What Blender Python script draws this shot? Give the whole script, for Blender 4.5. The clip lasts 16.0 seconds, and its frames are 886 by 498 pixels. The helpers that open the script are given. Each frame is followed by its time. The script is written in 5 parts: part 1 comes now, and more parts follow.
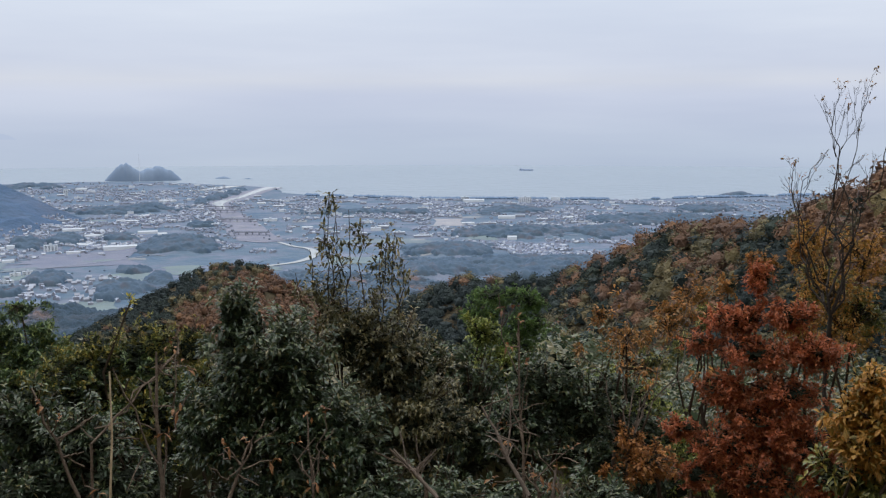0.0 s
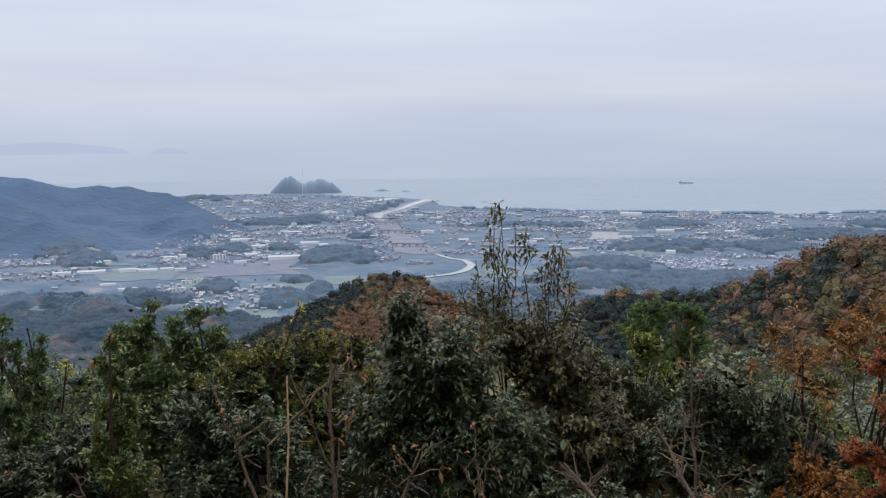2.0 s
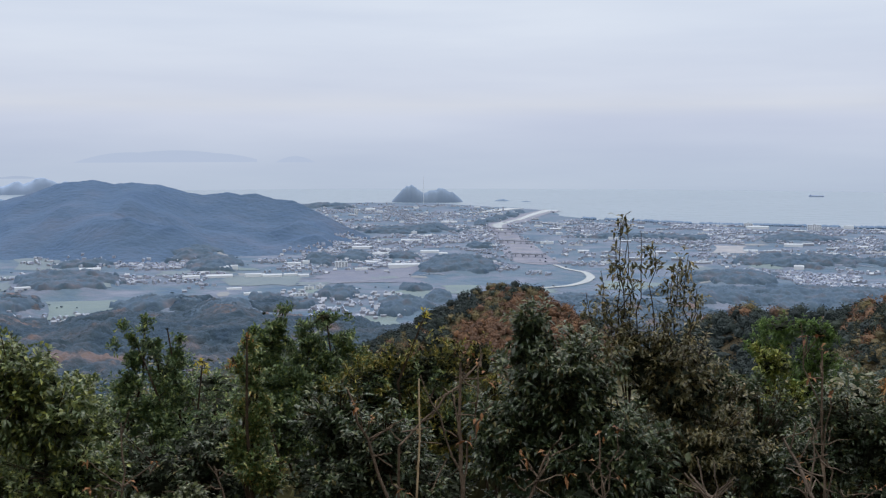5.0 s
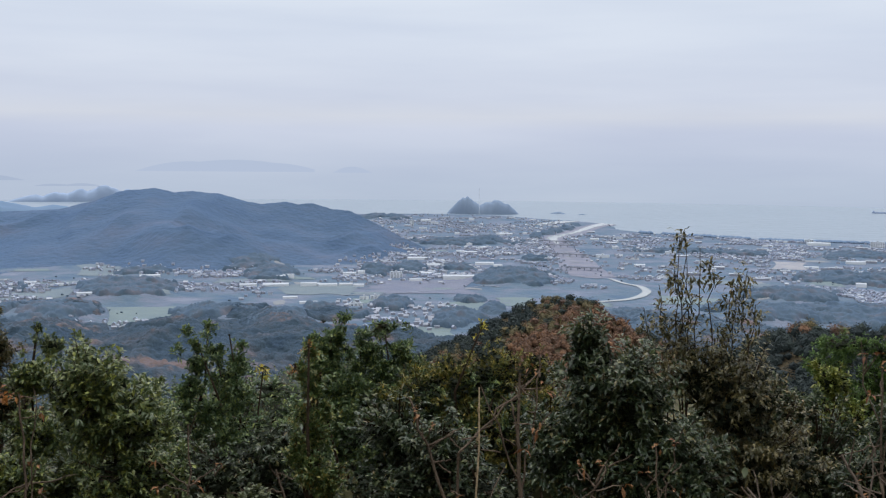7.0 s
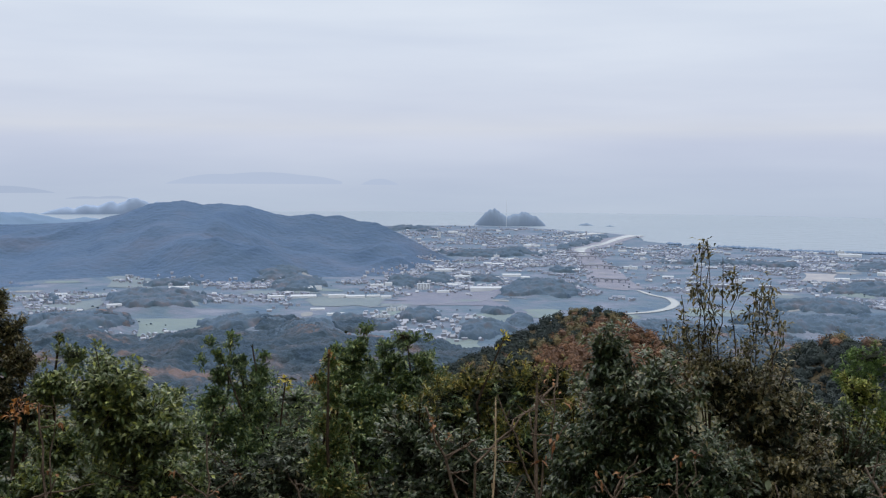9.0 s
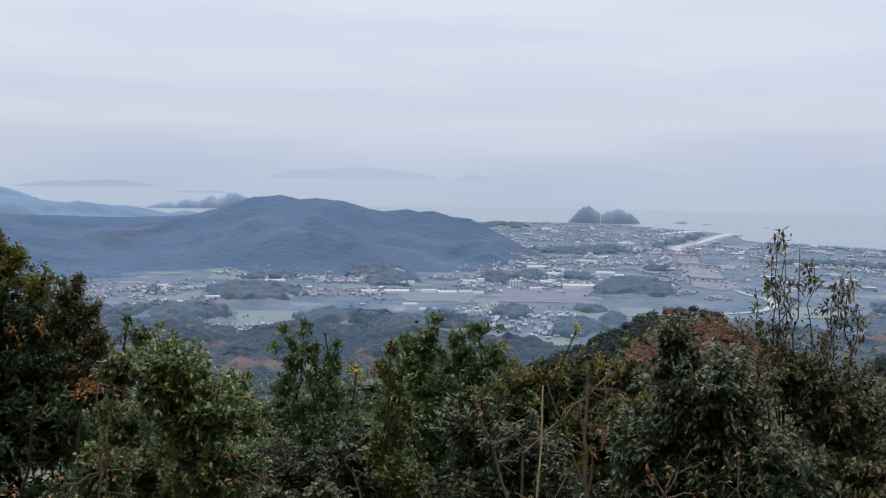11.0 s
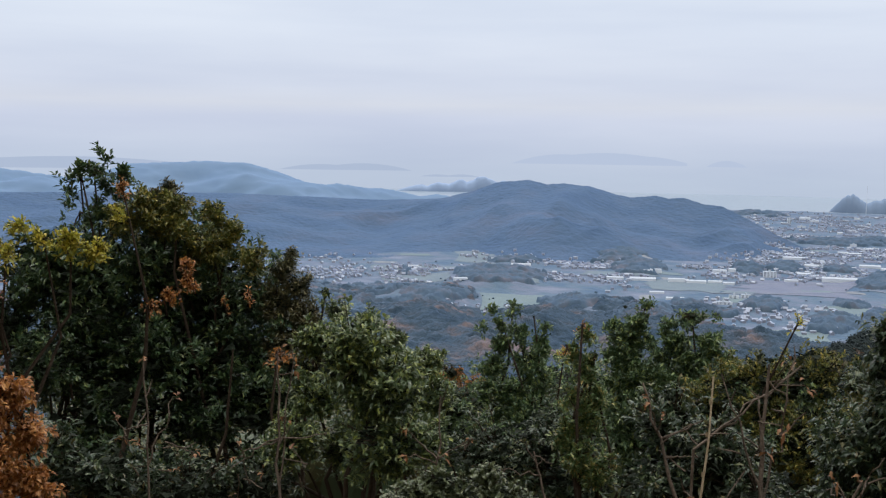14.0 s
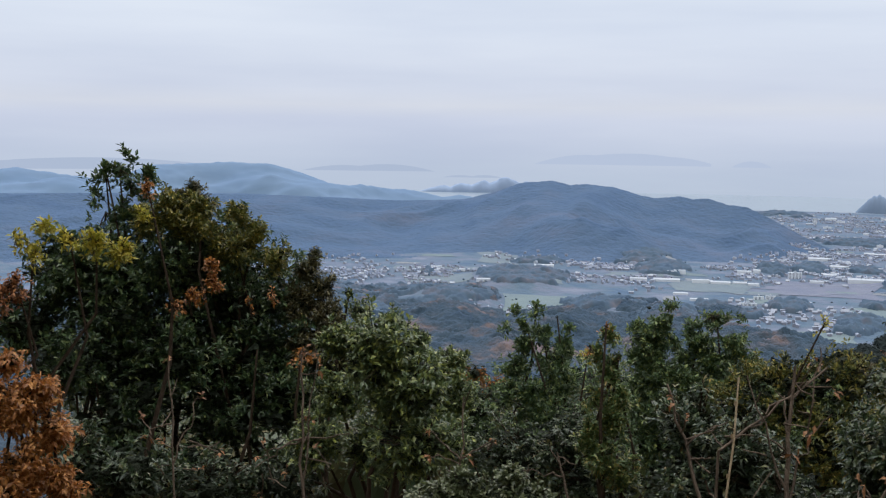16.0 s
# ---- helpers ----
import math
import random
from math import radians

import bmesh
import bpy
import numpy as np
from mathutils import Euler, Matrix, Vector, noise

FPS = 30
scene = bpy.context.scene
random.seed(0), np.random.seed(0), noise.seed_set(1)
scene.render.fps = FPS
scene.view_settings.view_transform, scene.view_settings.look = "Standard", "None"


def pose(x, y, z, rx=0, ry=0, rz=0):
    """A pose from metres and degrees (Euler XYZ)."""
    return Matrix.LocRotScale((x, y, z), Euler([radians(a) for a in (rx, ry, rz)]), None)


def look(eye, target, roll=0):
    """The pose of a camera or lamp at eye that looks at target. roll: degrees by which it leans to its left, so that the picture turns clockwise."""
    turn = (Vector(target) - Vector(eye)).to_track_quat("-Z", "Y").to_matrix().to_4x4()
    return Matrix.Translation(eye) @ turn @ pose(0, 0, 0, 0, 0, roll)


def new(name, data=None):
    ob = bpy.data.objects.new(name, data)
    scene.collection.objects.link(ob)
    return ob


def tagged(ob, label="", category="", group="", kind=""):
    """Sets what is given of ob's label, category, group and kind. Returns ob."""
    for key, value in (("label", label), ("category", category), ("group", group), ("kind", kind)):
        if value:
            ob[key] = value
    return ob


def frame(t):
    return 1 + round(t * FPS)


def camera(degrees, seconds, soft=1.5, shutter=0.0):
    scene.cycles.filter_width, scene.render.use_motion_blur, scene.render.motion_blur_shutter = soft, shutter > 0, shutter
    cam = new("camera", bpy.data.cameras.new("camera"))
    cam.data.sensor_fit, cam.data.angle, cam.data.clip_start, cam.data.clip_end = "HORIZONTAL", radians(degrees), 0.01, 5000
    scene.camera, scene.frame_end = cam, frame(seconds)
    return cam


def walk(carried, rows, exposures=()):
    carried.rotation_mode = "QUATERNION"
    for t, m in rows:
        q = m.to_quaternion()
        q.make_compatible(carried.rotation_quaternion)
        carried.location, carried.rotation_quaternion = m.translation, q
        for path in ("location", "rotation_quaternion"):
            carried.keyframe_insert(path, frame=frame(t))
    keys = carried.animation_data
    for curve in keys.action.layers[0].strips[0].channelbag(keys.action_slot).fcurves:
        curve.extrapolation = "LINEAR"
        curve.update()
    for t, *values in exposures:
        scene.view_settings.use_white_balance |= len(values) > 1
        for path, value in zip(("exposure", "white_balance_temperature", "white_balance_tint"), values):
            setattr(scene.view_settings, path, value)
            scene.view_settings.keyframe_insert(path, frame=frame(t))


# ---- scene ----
cam = camera(46.0, 16.0, soft=1.25)
PATH = [
    (0.0, -0.000, 0.000, 200.000, 83.100, -0.000, 0.000),
    (0.5, -0.024, 0.013, 199.996, 83.441, -0.112, 2.154),
    (1.0, -0.033, 0.015, 199.993, 83.642, -0.007, 4.402),
    (1.5, -0.052, 0.019, 199.988, 83.788, 0.075, 6.644),
    (2.0, -0.069, 0.028, 199.986, 83.825, 0.346, 8.529),
    (2.5, -0.077, 0.014, 199.990, 83.805, 0.440, 10.250),
    (3.0, -0.082, 0.002, 199.990, 83.830, 0.550, 11.570),
    (3.5, -0.086, -0.012, 199.989, 83.941, 0.550, 12.610),
    (4.0, -0.090, -0.031, 199.990, 84.090, 0.370, 13.560),
    (4.2, -0.090, -0.044, 199.991, 84.150, 0.290, 13.960),
    (6.3, -0.094, -0.184, 199.998, 84.762, -0.469, 17.060),
    (6.5, -0.094, -0.197, 199.999, 84.816, -0.557, 17.513),
    (7.0, -0.091, -0.201, 200.003, 85.017, -0.541, 18.210),
    (7.5, -0.090, -0.206, 200.006, 85.192, -0.447, 18.557),
    (8.0, -0.094, -0.212, 200.007, 85.375, -0.357, 18.865),
    (8.5, -0.097, -0.216, 200.009, 85.558, -0.280, 19.202),
    (8.7, -0.083, -0.199, 200.003, 85.620, -0.310, 19.390),
    (10.8, 0.066, -0.016, 199.935, 85.412, -0.634, 23.910),
    (11.0, 0.080, 0.001, 199.928, 85.400, -0.665, 24.826),
    (11.5, 0.095, 0.113, 199.895, 85.227, -1.371, 26.986),
    (12.0, 0.119, 0.190, 199.896, 84.663, -1.031, 30.340),
    (12.5, 0.186, 0.278, 199.891, 84.244, -0.473, 34.386),
    (13.0, 0.262, 0.330, 199.887, 84.068, -0.272, 37.084),
    (13.5, 0.267, 0.334, 199.880, 84.263, -0.497, 37.812),
    (14.0, 0.264, 0.346, 199.875, 84.418, -0.838, 38.343),
    (14.5, 0.268, 0.355, 199.869, 84.536, -0.849, 38.806),
    (15.0, 0.265, 0.355, 199.867, 84.530, -0.846, 39.153),
    (15.5, 0.259, 0.359, 199.869, 84.463, -0.912, 39.436),
    (16.0, 0.262, 0.344, 199.873, 84.443, -0.757, 39.596),
]
walk(cam, [(t, pose(*p)) for t, *p in PATH], [(0, 0.05), (8.0, 0.02), (11.5, 0.02), (12.5, 0.16), (13.2, 0.15), (14.5, 0.07), (16, 0.07)])
EYE = 200.0          # height of the eye over the sea
PLAIN = 3.5          # height of the coastal plain

# ---- overcast sky, brightest overhead, weak veiled sun high over the sea ----
SUN_EL, SUN_AZ = 62.0, 330.0
world = bpy.data.worlds.new("overcast")
scene.world = world
world.use_nodes = True
wt = world.node_tree
wt.nodes.clear()


def wnode(kind, **kw):
    n = wt.nodes.new(kind)
    for key, value in kw.items():
        n.inputs[key].default_value = value
    return n


sky = wt.nodes.new("ShaderNodeTexSky")
sky.sky_type = 'NISHITA'
sky.sun_disc = False
sky.sun_elevation, sky.sun_rotation = radians(SUN_EL), radians(SUN_AZ)
sky.altitude, sky.dust_density = 250, 4.0
coord = wt.nodes.new("ShaderNodeTexCoord")
split = wt.nodes.new("ShaderNodeSeparateXYZ")
wt.links.new(coord.outputs["Generated"], split.inputs[0])
height = wnode("ShaderNodeMapRange")
height.inputs["From Min"].default_value, height.inputs["From Max"].default_value = -0.25, 0.75
wt.links.new(split.outputs["Z"], height.inputs["Value"])
ramp = wt.nodes.new("ShaderNodeValToRGB")
ramp.color_ramp.elements[0].position, ramp.color_ramp.elements[0].color = 0.0, (0.10, 0.12, 0.14, 1)
ramp.color_ramp.elements[1].position, ramp.color_ramp.elements[1].color = 1.0, (1.28, 1.30, 1.32, 1)
# stops below 0.25 carry the haze of the sea beyond its sheet
for at, colour in ((0.185, (0.44, 0.52, 0.65)), (0.222, (0.50, 0.58, 0.715)), (0.25, (0.53, 0.60, 0.745)), (0.276, (0.585, 0.645, 0.79)),
                   (0.289, (0.645, 0.69, 0.79)), (0.306, (0.625, 0.685, 0.815)), (0.36, (0.675, 0.745, 0.87)), (0.46, (0.755, 0.832, 0.93)), (0.66, (1.0, 1.04, 1.10))):
    ramp.color_ramp.elements.new(at).color = (*colour, 1)
wt.links.new(height.outputs[0], ramp.inputs[0])
stretch = wnode("ShaderNodeMapping")
stretch.inputs["Scale"].default_value = (2.2, 2.2, 20.0)
wt.links.new(coord.outputs["Generated"], stretch.inputs["Vector"])
cloud = wnode("ShaderNodeTexNoise", Scale=1.3, Detail=4.0, Roughness=0.5)
wt.links.new(stretch.outputs[0], cloud.inputs["Vector"])
cramp = wt.nodes.new("ShaderNodeValToRGB")
cramp.color_ramp.elements[0].position, cramp.color_ramp.elements[0].color = 0.30, (0.94, 0.945, 0.965, 1)
cramp.color_ramp.elements[1].position, cramp.color_ramp.elements[1].color = 0.72, (1.075, 1.06, 1.035, 1)
wt.links.new(cloud.outputs["Fac"], cramp.inputs[0])
over = wt.nodes.new("ShaderNodeMixRGB")
over.blend_type = 'MULTIPLY'
over.inputs[0].default_value = 1.0
wt.links.new(ramp.outputs[0], over.inputs[1])
wt.links.new(cramp.outputs[0], over.inputs[2])
veil = wnode("ShaderNodeBackground", Strength=0.985)
wt.links.new(over.outputs[0], veil.inputs["Color"])
clear = wnode("ShaderNodeBackground", Strength=0.05)
wt.links.new(sky.outputs[0], clear.inputs["Color"])
both = wt.nodes.new("ShaderNodeMixShader")
both.inputs[0].default_value = 0.04
wt.links.new(veil.outputs[0], both.inputs[1])
wt.links.new(clear.outputs[0], both.inputs[2])
wout = wt.nodes.new("ShaderNodeOutputWorld")
wt.links.new(both.outputs[0], wout.inputs["Surface"])

sun = new("sun", bpy.data.lights.new("sun", 'SUN'))
sun.data.energy, sun.data.angle, sun.data.color = 0.75, radians(40), (1.0, 0.90, 0.77)
sun.matrix_world = look((0, 0, 400), Vector((0, 0, 400)) - Vector((math.sin(radians(SUN_AZ)) * math.cos(radians(SUN_EL)), math.cos(radians(SUN_AZ)) * math.cos(radians(SUN_EL)), math.sin(radians(SUN_EL)))))


# ---- materials ----
def material(name, stops, scale=1.0, rough=0.8, bump=0.0, bump_scale=None, haze_sheen=0.0, tint=(0.45, 0.62, 1.0), island=0.0, spec=0.3, translucent=0.0):
    """stops: (position, colour) along a noise of that scale (per metre); island: share of a random value for each loose
    piece; the sheen and its tint paint distance haze onto the surface.
    """
    m = bpy.data.materials.new(name)
    m.use_nodes = True
    nt = m.node_tree
    b = nt.nodes["Principled BSDF"]
    b.inputs["Roughness"].default_value = rough
    b.inputs["Specular IOR Level"].default_value = spec
    b.inputs["Sheen Weight"].default_value = haze_sheen
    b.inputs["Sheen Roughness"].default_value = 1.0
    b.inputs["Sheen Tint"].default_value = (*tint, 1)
    tc = nt.nodes.new("ShaderNodeTexCoord")
    nz = nt.nodes.new("ShaderNodeTexNoise")
    nz.inputs["Scale"].default_value, nz.inputs["Detail"].default_value, nz.inputs["Roughness"].default_value = scale, 5.0, 0.62
    nt.links.new(tc.outputs["Object"], nz.inputs["Vector"])
    value = nz.outputs["Fac"]
    if island:
        geo = nt.nodes.new("ShaderNodeNewGeometry")
        mix = nt.nodes.new("ShaderNodeMix")
        mix.inputs[0].default_value = island
        nt.links.new(nz.outputs["Fac"], mix.inputs[2])
        nt.links.new(geo.outputs["Random Per Island"], mix.inputs[3])
        value = mix.outputs[0]
    cr = nt.nodes.new("ShaderNodeValToRGB")
    els = cr.color_ramp.elements
    els[0].position, els[0].color = stops[0][0], (*stops[0][1], 1)
    els[1].position, els[1].color = stops[-1][0], (*stops[-1][1], 1)
    for at, colour in stops[1:-1]:
        els.new(at).color = (*colour, 1)
    nt.links.new(value, cr.inputs[0])
    nt.links.new(cr.outputs[0], b.inputs["Base Color"])
    if bump:
        nb = nt.nodes.new("ShaderNodeTexNoise")
        nb.inputs["Scale"].default_value, nb.inputs["Detail"].default_value = bump_scale or scale * 6, 4.0
        nt.links.new(tc.outputs["Object"], nb.inputs["Vector"])
        bp = nt.nodes.new("ShaderNodeBump")
        bp.inputs["Strength"].default_value = bump
        bp.inputs["Distance"].default_value = 1.0 / (bump_scale or scale * 6)
        nt.links.new(nb.outputs["Fac"], bp.inputs["Height"])
        nt.links.new(bp.outputs[0], b.inputs["Normal"])
    if translucent:
        tr = nt.nodes.new("ShaderNodeBsdfTranslucent")
        nt.links.new(cr.outputs[0], tr.inputs["Color"])
        ms = nt.nodes.new("ShaderNodeMixShader")
        ms.inputs[0].default_value = translucent
        nt.links.new(b.outputs[0], ms.inputs[1])
        nt.links.new(tr.outputs[0], ms.inputs[2])
        nt.links.new(ms.outputs[0], nt.nodes["Material Output"].inputs["Surface"])
    return m


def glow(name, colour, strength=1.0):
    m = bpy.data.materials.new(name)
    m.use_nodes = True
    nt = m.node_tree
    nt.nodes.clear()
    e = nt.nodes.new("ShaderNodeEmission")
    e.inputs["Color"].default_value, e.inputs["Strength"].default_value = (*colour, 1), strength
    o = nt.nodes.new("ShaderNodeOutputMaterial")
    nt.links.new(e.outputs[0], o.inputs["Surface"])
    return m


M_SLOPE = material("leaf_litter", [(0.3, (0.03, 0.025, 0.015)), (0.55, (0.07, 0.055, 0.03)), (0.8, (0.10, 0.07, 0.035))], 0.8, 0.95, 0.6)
# distance haze over plain and woods is painted on as a blue sheen
M_VALLEY = material("fields_and_lots", [(0.34, (0.03, 0.045, 0.028)), (0.46, (0.07, 0.085, 0.042)), (0.56, (0.11, 0.10, 0.07)), (0.68, (0.19, 0.17, 0.145))], 0.016, 0.9, 0.2, haze_sheen=0.33, tint=(0.29, 0.51, 1.0))
M_WOOD_FAR = material("valley_woods", [(0.3, (0.018, 0.030, 0.028)), (0.5, (0.036, 0.052, 0.042)), (0.62, (0.065, 0.06, 0.042)), (0.72, (0.11, 0.08, 0.05))], 0.035, 0.9, island=0.0, haze_sheen=0.26, tint=(0.31, 0.53, 1.0))
M_WOOD_NEAR = material("slope_woods", [(0.32, (0.012, 0.022, 0.022)), (0.48, (0.026, 0.038, 0.032)), (0.57, (0.048, 0.048, 0.036)), (0.66, (0.16, 0.10, 0.06))], 0.018, 0.9, 0.6, 0.15, haze_sheen=0.15, tint=(0.22, 0.47, 1.0))
# hill haze is put in by blue-tinged stops and sheen, most on the far ridge
M_WOOD_HILL = material("hill_woods", [(0.30, (0.014, 0.026, 0.028)), (0.5, (0.030, 0.044, 0.040)), (0.62, (0.044, 0.050, 0.042)), (0.75, (0.075, 0.066, 0.048))], 0.008, 0.9, 0.4, 0.09, haze_sheen=0.325, tint=(0.265, 0.49, 1.0))
M_WOOD_BACK = material("distant_woods", [(0.3, (0.03, 0.05, 0.04)), (0.7, (0.06, 0.08, 0.06))], 0.006, 0.95, haze_sheen=0.55, tint=(0.38, 0.59, 1.0))
M_BELT = material("shore_pines", [(0.3, (0.03, 0.045, 0.04)), (0.7, (0.055, 0.07, 0.055))], 0.02, 0.95, haze_sheen=0.6, tint=(0.40, 0.60, 1.0))
# the sea's sheen paints it up to the tone of the hazy horizon
M_SEA = material("grey_sea", [(0.35, (0.09, 0.12, 0.16)), (0.65, (0.11, 0.14, 0.18))], 0.002, 0.32, 0.2, 0.02, haze_sheen=0.28, tint=(0.58, 0.76, 1.0), spec=0.5)
# the river's sheen also paints in the gleam of reflected sky
M_RIVER = material("river_water", [(0.35, (0.15, 0.165, 0.165)), (0.65, (0.20, 0.21, 0.205))], 0.01, 0.12, 0.05, 0.05, haze_sheen=0.26, tint=(0.8, 0.9, 1.0), spec=0.9)
M_SAND = material("sandbank", [(0.3, (0.105, 0.092, 0.078)), (0.5, (0.165, 0.14, 0.118)), (0.7, (0.24, 0.205, 0.175))], 0.03, 0.95, 0.2, haze_sheen=0.33, tint=(0.42, 0.58, 1.0))


# ---- mesh helpers ----
def link_mesh(name, verts, faces, mat, parent=None, smooth=False, label="", category="", kind=""):
    """One mesh object out of arrays of corners and of triangles or quads."""
    verts, faces = np.asarray(verts, np.float32), np.asarray(faces, np.int32)
    me = bpy.data.meshes.new(name)
    n, k = faces.shape
    me.vertices.add(len(verts))
    me.vertices.foreach_set("co", verts.ravel())
    me.loops.add(n * k)
    me.loops.foreach_set("vertex_index", faces.ravel())
    me.polygons.add(n)
    me.polygons.foreach_set("loop_start", np.arange(0, n * k, k, dtype=np.int32))
    me.polygons.foreach_set("use_smooth", np.full(n, smooth))
    me.update(calc_edges=True)
    for one in mat if isinstance(mat, (list, tuple)) else [mat]:
        me.materials.append(one)
    ob = new(name, me)
    ob.parent = parent
    return tagged(ob, label, category, "", kind)


def polar(az, d):
    """Plan position at a bearing (degrees, positive to the west of straight ahead) and distance."""
    a = np.radians(az)
    return -np.sin(a) * d, np.cos(a) * d


def rise(el, d):
    """Height of a point seen at elevation el from the eye at distance d."""
    return EYE + d * np.tan(np.radians(el))


def smooth01(x):
    x = np.clip(x, 0, 1)
    return x * x * (3 - 2 * x)


def hashed(ix, iy, seed):
    h = np.sin(ix * 127.1 + iy * 311.7 + seed * 74.7) * 43758.5453
    return h - np.floor(h)


def vnoise(x, y, seed=0.0):
    """Value noise, -1 to 1."""
    x, y = np.asarray(x, float), np.asarray(y, float)
    ix, iy = np.floor(x), np.floor(y)
    fx, fy = smooth01(x - ix), smooth01(y - iy)
    a, b, c, d = hashed(ix, iy, seed), hashed(ix + 1, iy, seed), hashed(ix, iy + 1, seed), hashed(ix + 1, iy + 1, seed)
    return 2 * ((a * (1 - fx) + b * fx) * (1 - fy) + (c * (1 - fx) + d * fx) * fy) - 1


def fbm(x, y, seed=0.0, octaves=4):
    return sum(vnoise(x * 2 ** k, y * 2 ** k, seed + k) * 0.5 ** k for k in range(octaves))


def grid_faces(rows, cols):
    i = np.arange(rows - 1)[:, None] * cols + np.arange(cols - 1)[None, :]
    return np.stack([i, i + 1, i + 1 + cols, i + cols], -1).reshape(-1, 4)


# ---- the lie of the land ----
COAST_AZ = [-40, -23, -19, -14.8, -10, -6, 1, 3.5, 6.5, 8.5, 9.2, 11, 12.5, 13.7, 15.6, 20, 23, 30, 40, 50, 60, 75]
COAST_D = [3059, 3027, 3020, 2886, 2745, 2722, 2745, 2784, 2847, 2933, 3239, 3357, 3432, 3514, 3639, 3678, 3639, 3639, 3608, 3647, 3686, 3686]
# wooded mounds on the plain: bearing, distance, half-width across, half-depth, height
MOUNDS = [(14.3, 1700, 62, 87, 18.3), (17.3, 1822, 27, 56, 10.1), (21.9, 1802, 22, 60, 11.1), (20, 1851, 28, 61, 10.9), (17.4, 2430, 120, 60, 7), (15.9, 2490, 34, 80, 10.5), (13.1, 2055, 29, 38, 4.7), (21, 1375, 25, 46, 11.3), (17.4, 1238, 28, 46, 12.6), (15.4, 1333, 15, 38, 9.1), (16.7, 1434, 20, 22, 3.4), (21.5, 3389, 72, 100, 15.9)]
MOUNDS += [(22.7, 1278, 16, 24, 4.7), (24.8, 1370, 18, 21, 2.9), (35.2, 1557, 71, 95, 22), (40.3, 1627, 9, 35, 6.1), (38.8, 1335, 55, 68, 18.1), (30.6, 1313, 42, 46, 11.8), (33.4, 1101, 37, 72, 23.5), (26.9, 1181, 35, 78, 24), (28.7, 1923, 47, 100, 18.9), (27.5, 1752, 37, 77, 15.4), (34, 1802, 45, 38, 5.9), (39.4, 1120, 37, 61, 19.4)]
MOUNDS += [(-4.7, 1860, 120, 75, 13), (-4, 2294, 65, 85, 12.7), (-0.5, 1576, 65, 64, 14.1), (-9.2, 1860, 41, 80, 15.1), (0.6, 1336, 38, 64, 17), (-14.2, 2431, 61, 79, 10.8)]
MOUNDS += [(31, 1075, 165, 110, 10), (25, 1043, 102, 86, 11.8), (20.5, 973, 86, 78, 8.7), (8, 1224, 149, 94, 8.7), (-5, 1412, 204, 86, 12), (45, 1255, 125, 157, 13.6), (52, 1333, 157, 235, 17), (-14, 2118, 204, 94, 14), (4, 2275, 110, 35, 5.4), (13.0, 2640, 17, 60, 5), (12.45, 2740, 19, 60, 5), (11.95, 2850, 19, 60, 5), (11.4, 2960, 17, 60, 4), (10.95, 3080, 14, 60, 4)]
# broad and low: half the height, more depth
MOUNDS = [(a, dist, across * 1.1, deep * 1.2, high * 0.55) for a, dist, across, deep, high in MOUNDS]
NEAR_D = [0, 1.5, 3, 6, 10, 20, 40, 150, 400, 600, 850, 1150, 1400, 8000]
NEAR_H = [-1.62, -1.7, -2.5, -3.9, -5.6, -10, -20, -70, -150, -178, -189, -194, -196.5, -196.5]


def ground_z(az, d):
    az, d = np.asarray(az, float), np.asarray(d, float)
    x, y = polar(az, d)
    z = EYE + np.interp(d, NEAR_D, NEAR_H)
    z = z + np.clip((d - 15) / 300, 0, 1) * np.clip((1250 - d) / 500, 0, 1) * 13 * fbm(x / 140, y / 140, 3)
    z = z + np.clip((d - 1150) / 300, 0, 1) * 1.0 * fbm(x / 200, y / 200, 5, 2)
    for a, dist, across, deep, high in MOUNDS:
        u, v = np.radians(az - a) * dist / across, (d - dist) / deep
        r2 = u * u + v * v
        z = z + high * np.exp(-r2 * r2 * 1.1) * (1 + 0.35 * fbm(x / 60, y / 60, 11, 3))
    shore = np.interp(az, COAST_AZ, COAST_D) + 14 * fbm(x / 60, y / 60, 21, 2)
    return np.where((np.abs(az) < 100) & (d > shore), np.minimum(z, -6.0), z)


front = np.arange(-34, 76.01, 0.3)
back = np.arange(80, 326.1, 4.0)
az_all = np.concatenate([front, back, [326.0]])
az_all[-1] = front[0] + 360
d_all = np.concatenate([[0.004], np.geomspace(0.4, 950, 110), np.linspace(962, 4935, 200)])
A, D = np.meshgrid(az_all, d_all)
Z = ground_z(np.where(A > 180, A - 360, A), D)
# unseen rise added behind the eye to block sky light from the back
rear_light_block = D[:, len(front):-1]
Z[:, len(front):-1] = EYE - 1.6 + 22 * smooth01((rear_light_block - 2.0) / 24) - np.clip((rear_light_block - 60) * 0.3, 0, 217)
X, Y = polar(A, D)
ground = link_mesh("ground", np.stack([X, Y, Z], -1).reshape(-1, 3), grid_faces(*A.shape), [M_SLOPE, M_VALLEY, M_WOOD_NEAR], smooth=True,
                   label="hillside falling to a coastal plain of fields, with an added rise behind the eye", category="ground", kind="structure")
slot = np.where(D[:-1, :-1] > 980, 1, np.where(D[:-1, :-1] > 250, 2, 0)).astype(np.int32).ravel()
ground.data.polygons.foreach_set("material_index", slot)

A, D = np.meshgrid(np.arange(-34, 80.1, 2.0), np.linspace(2600, 4945, 50))
X, Y = polar(A, D)
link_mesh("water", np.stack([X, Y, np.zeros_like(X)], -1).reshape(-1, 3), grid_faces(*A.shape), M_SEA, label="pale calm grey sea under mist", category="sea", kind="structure")


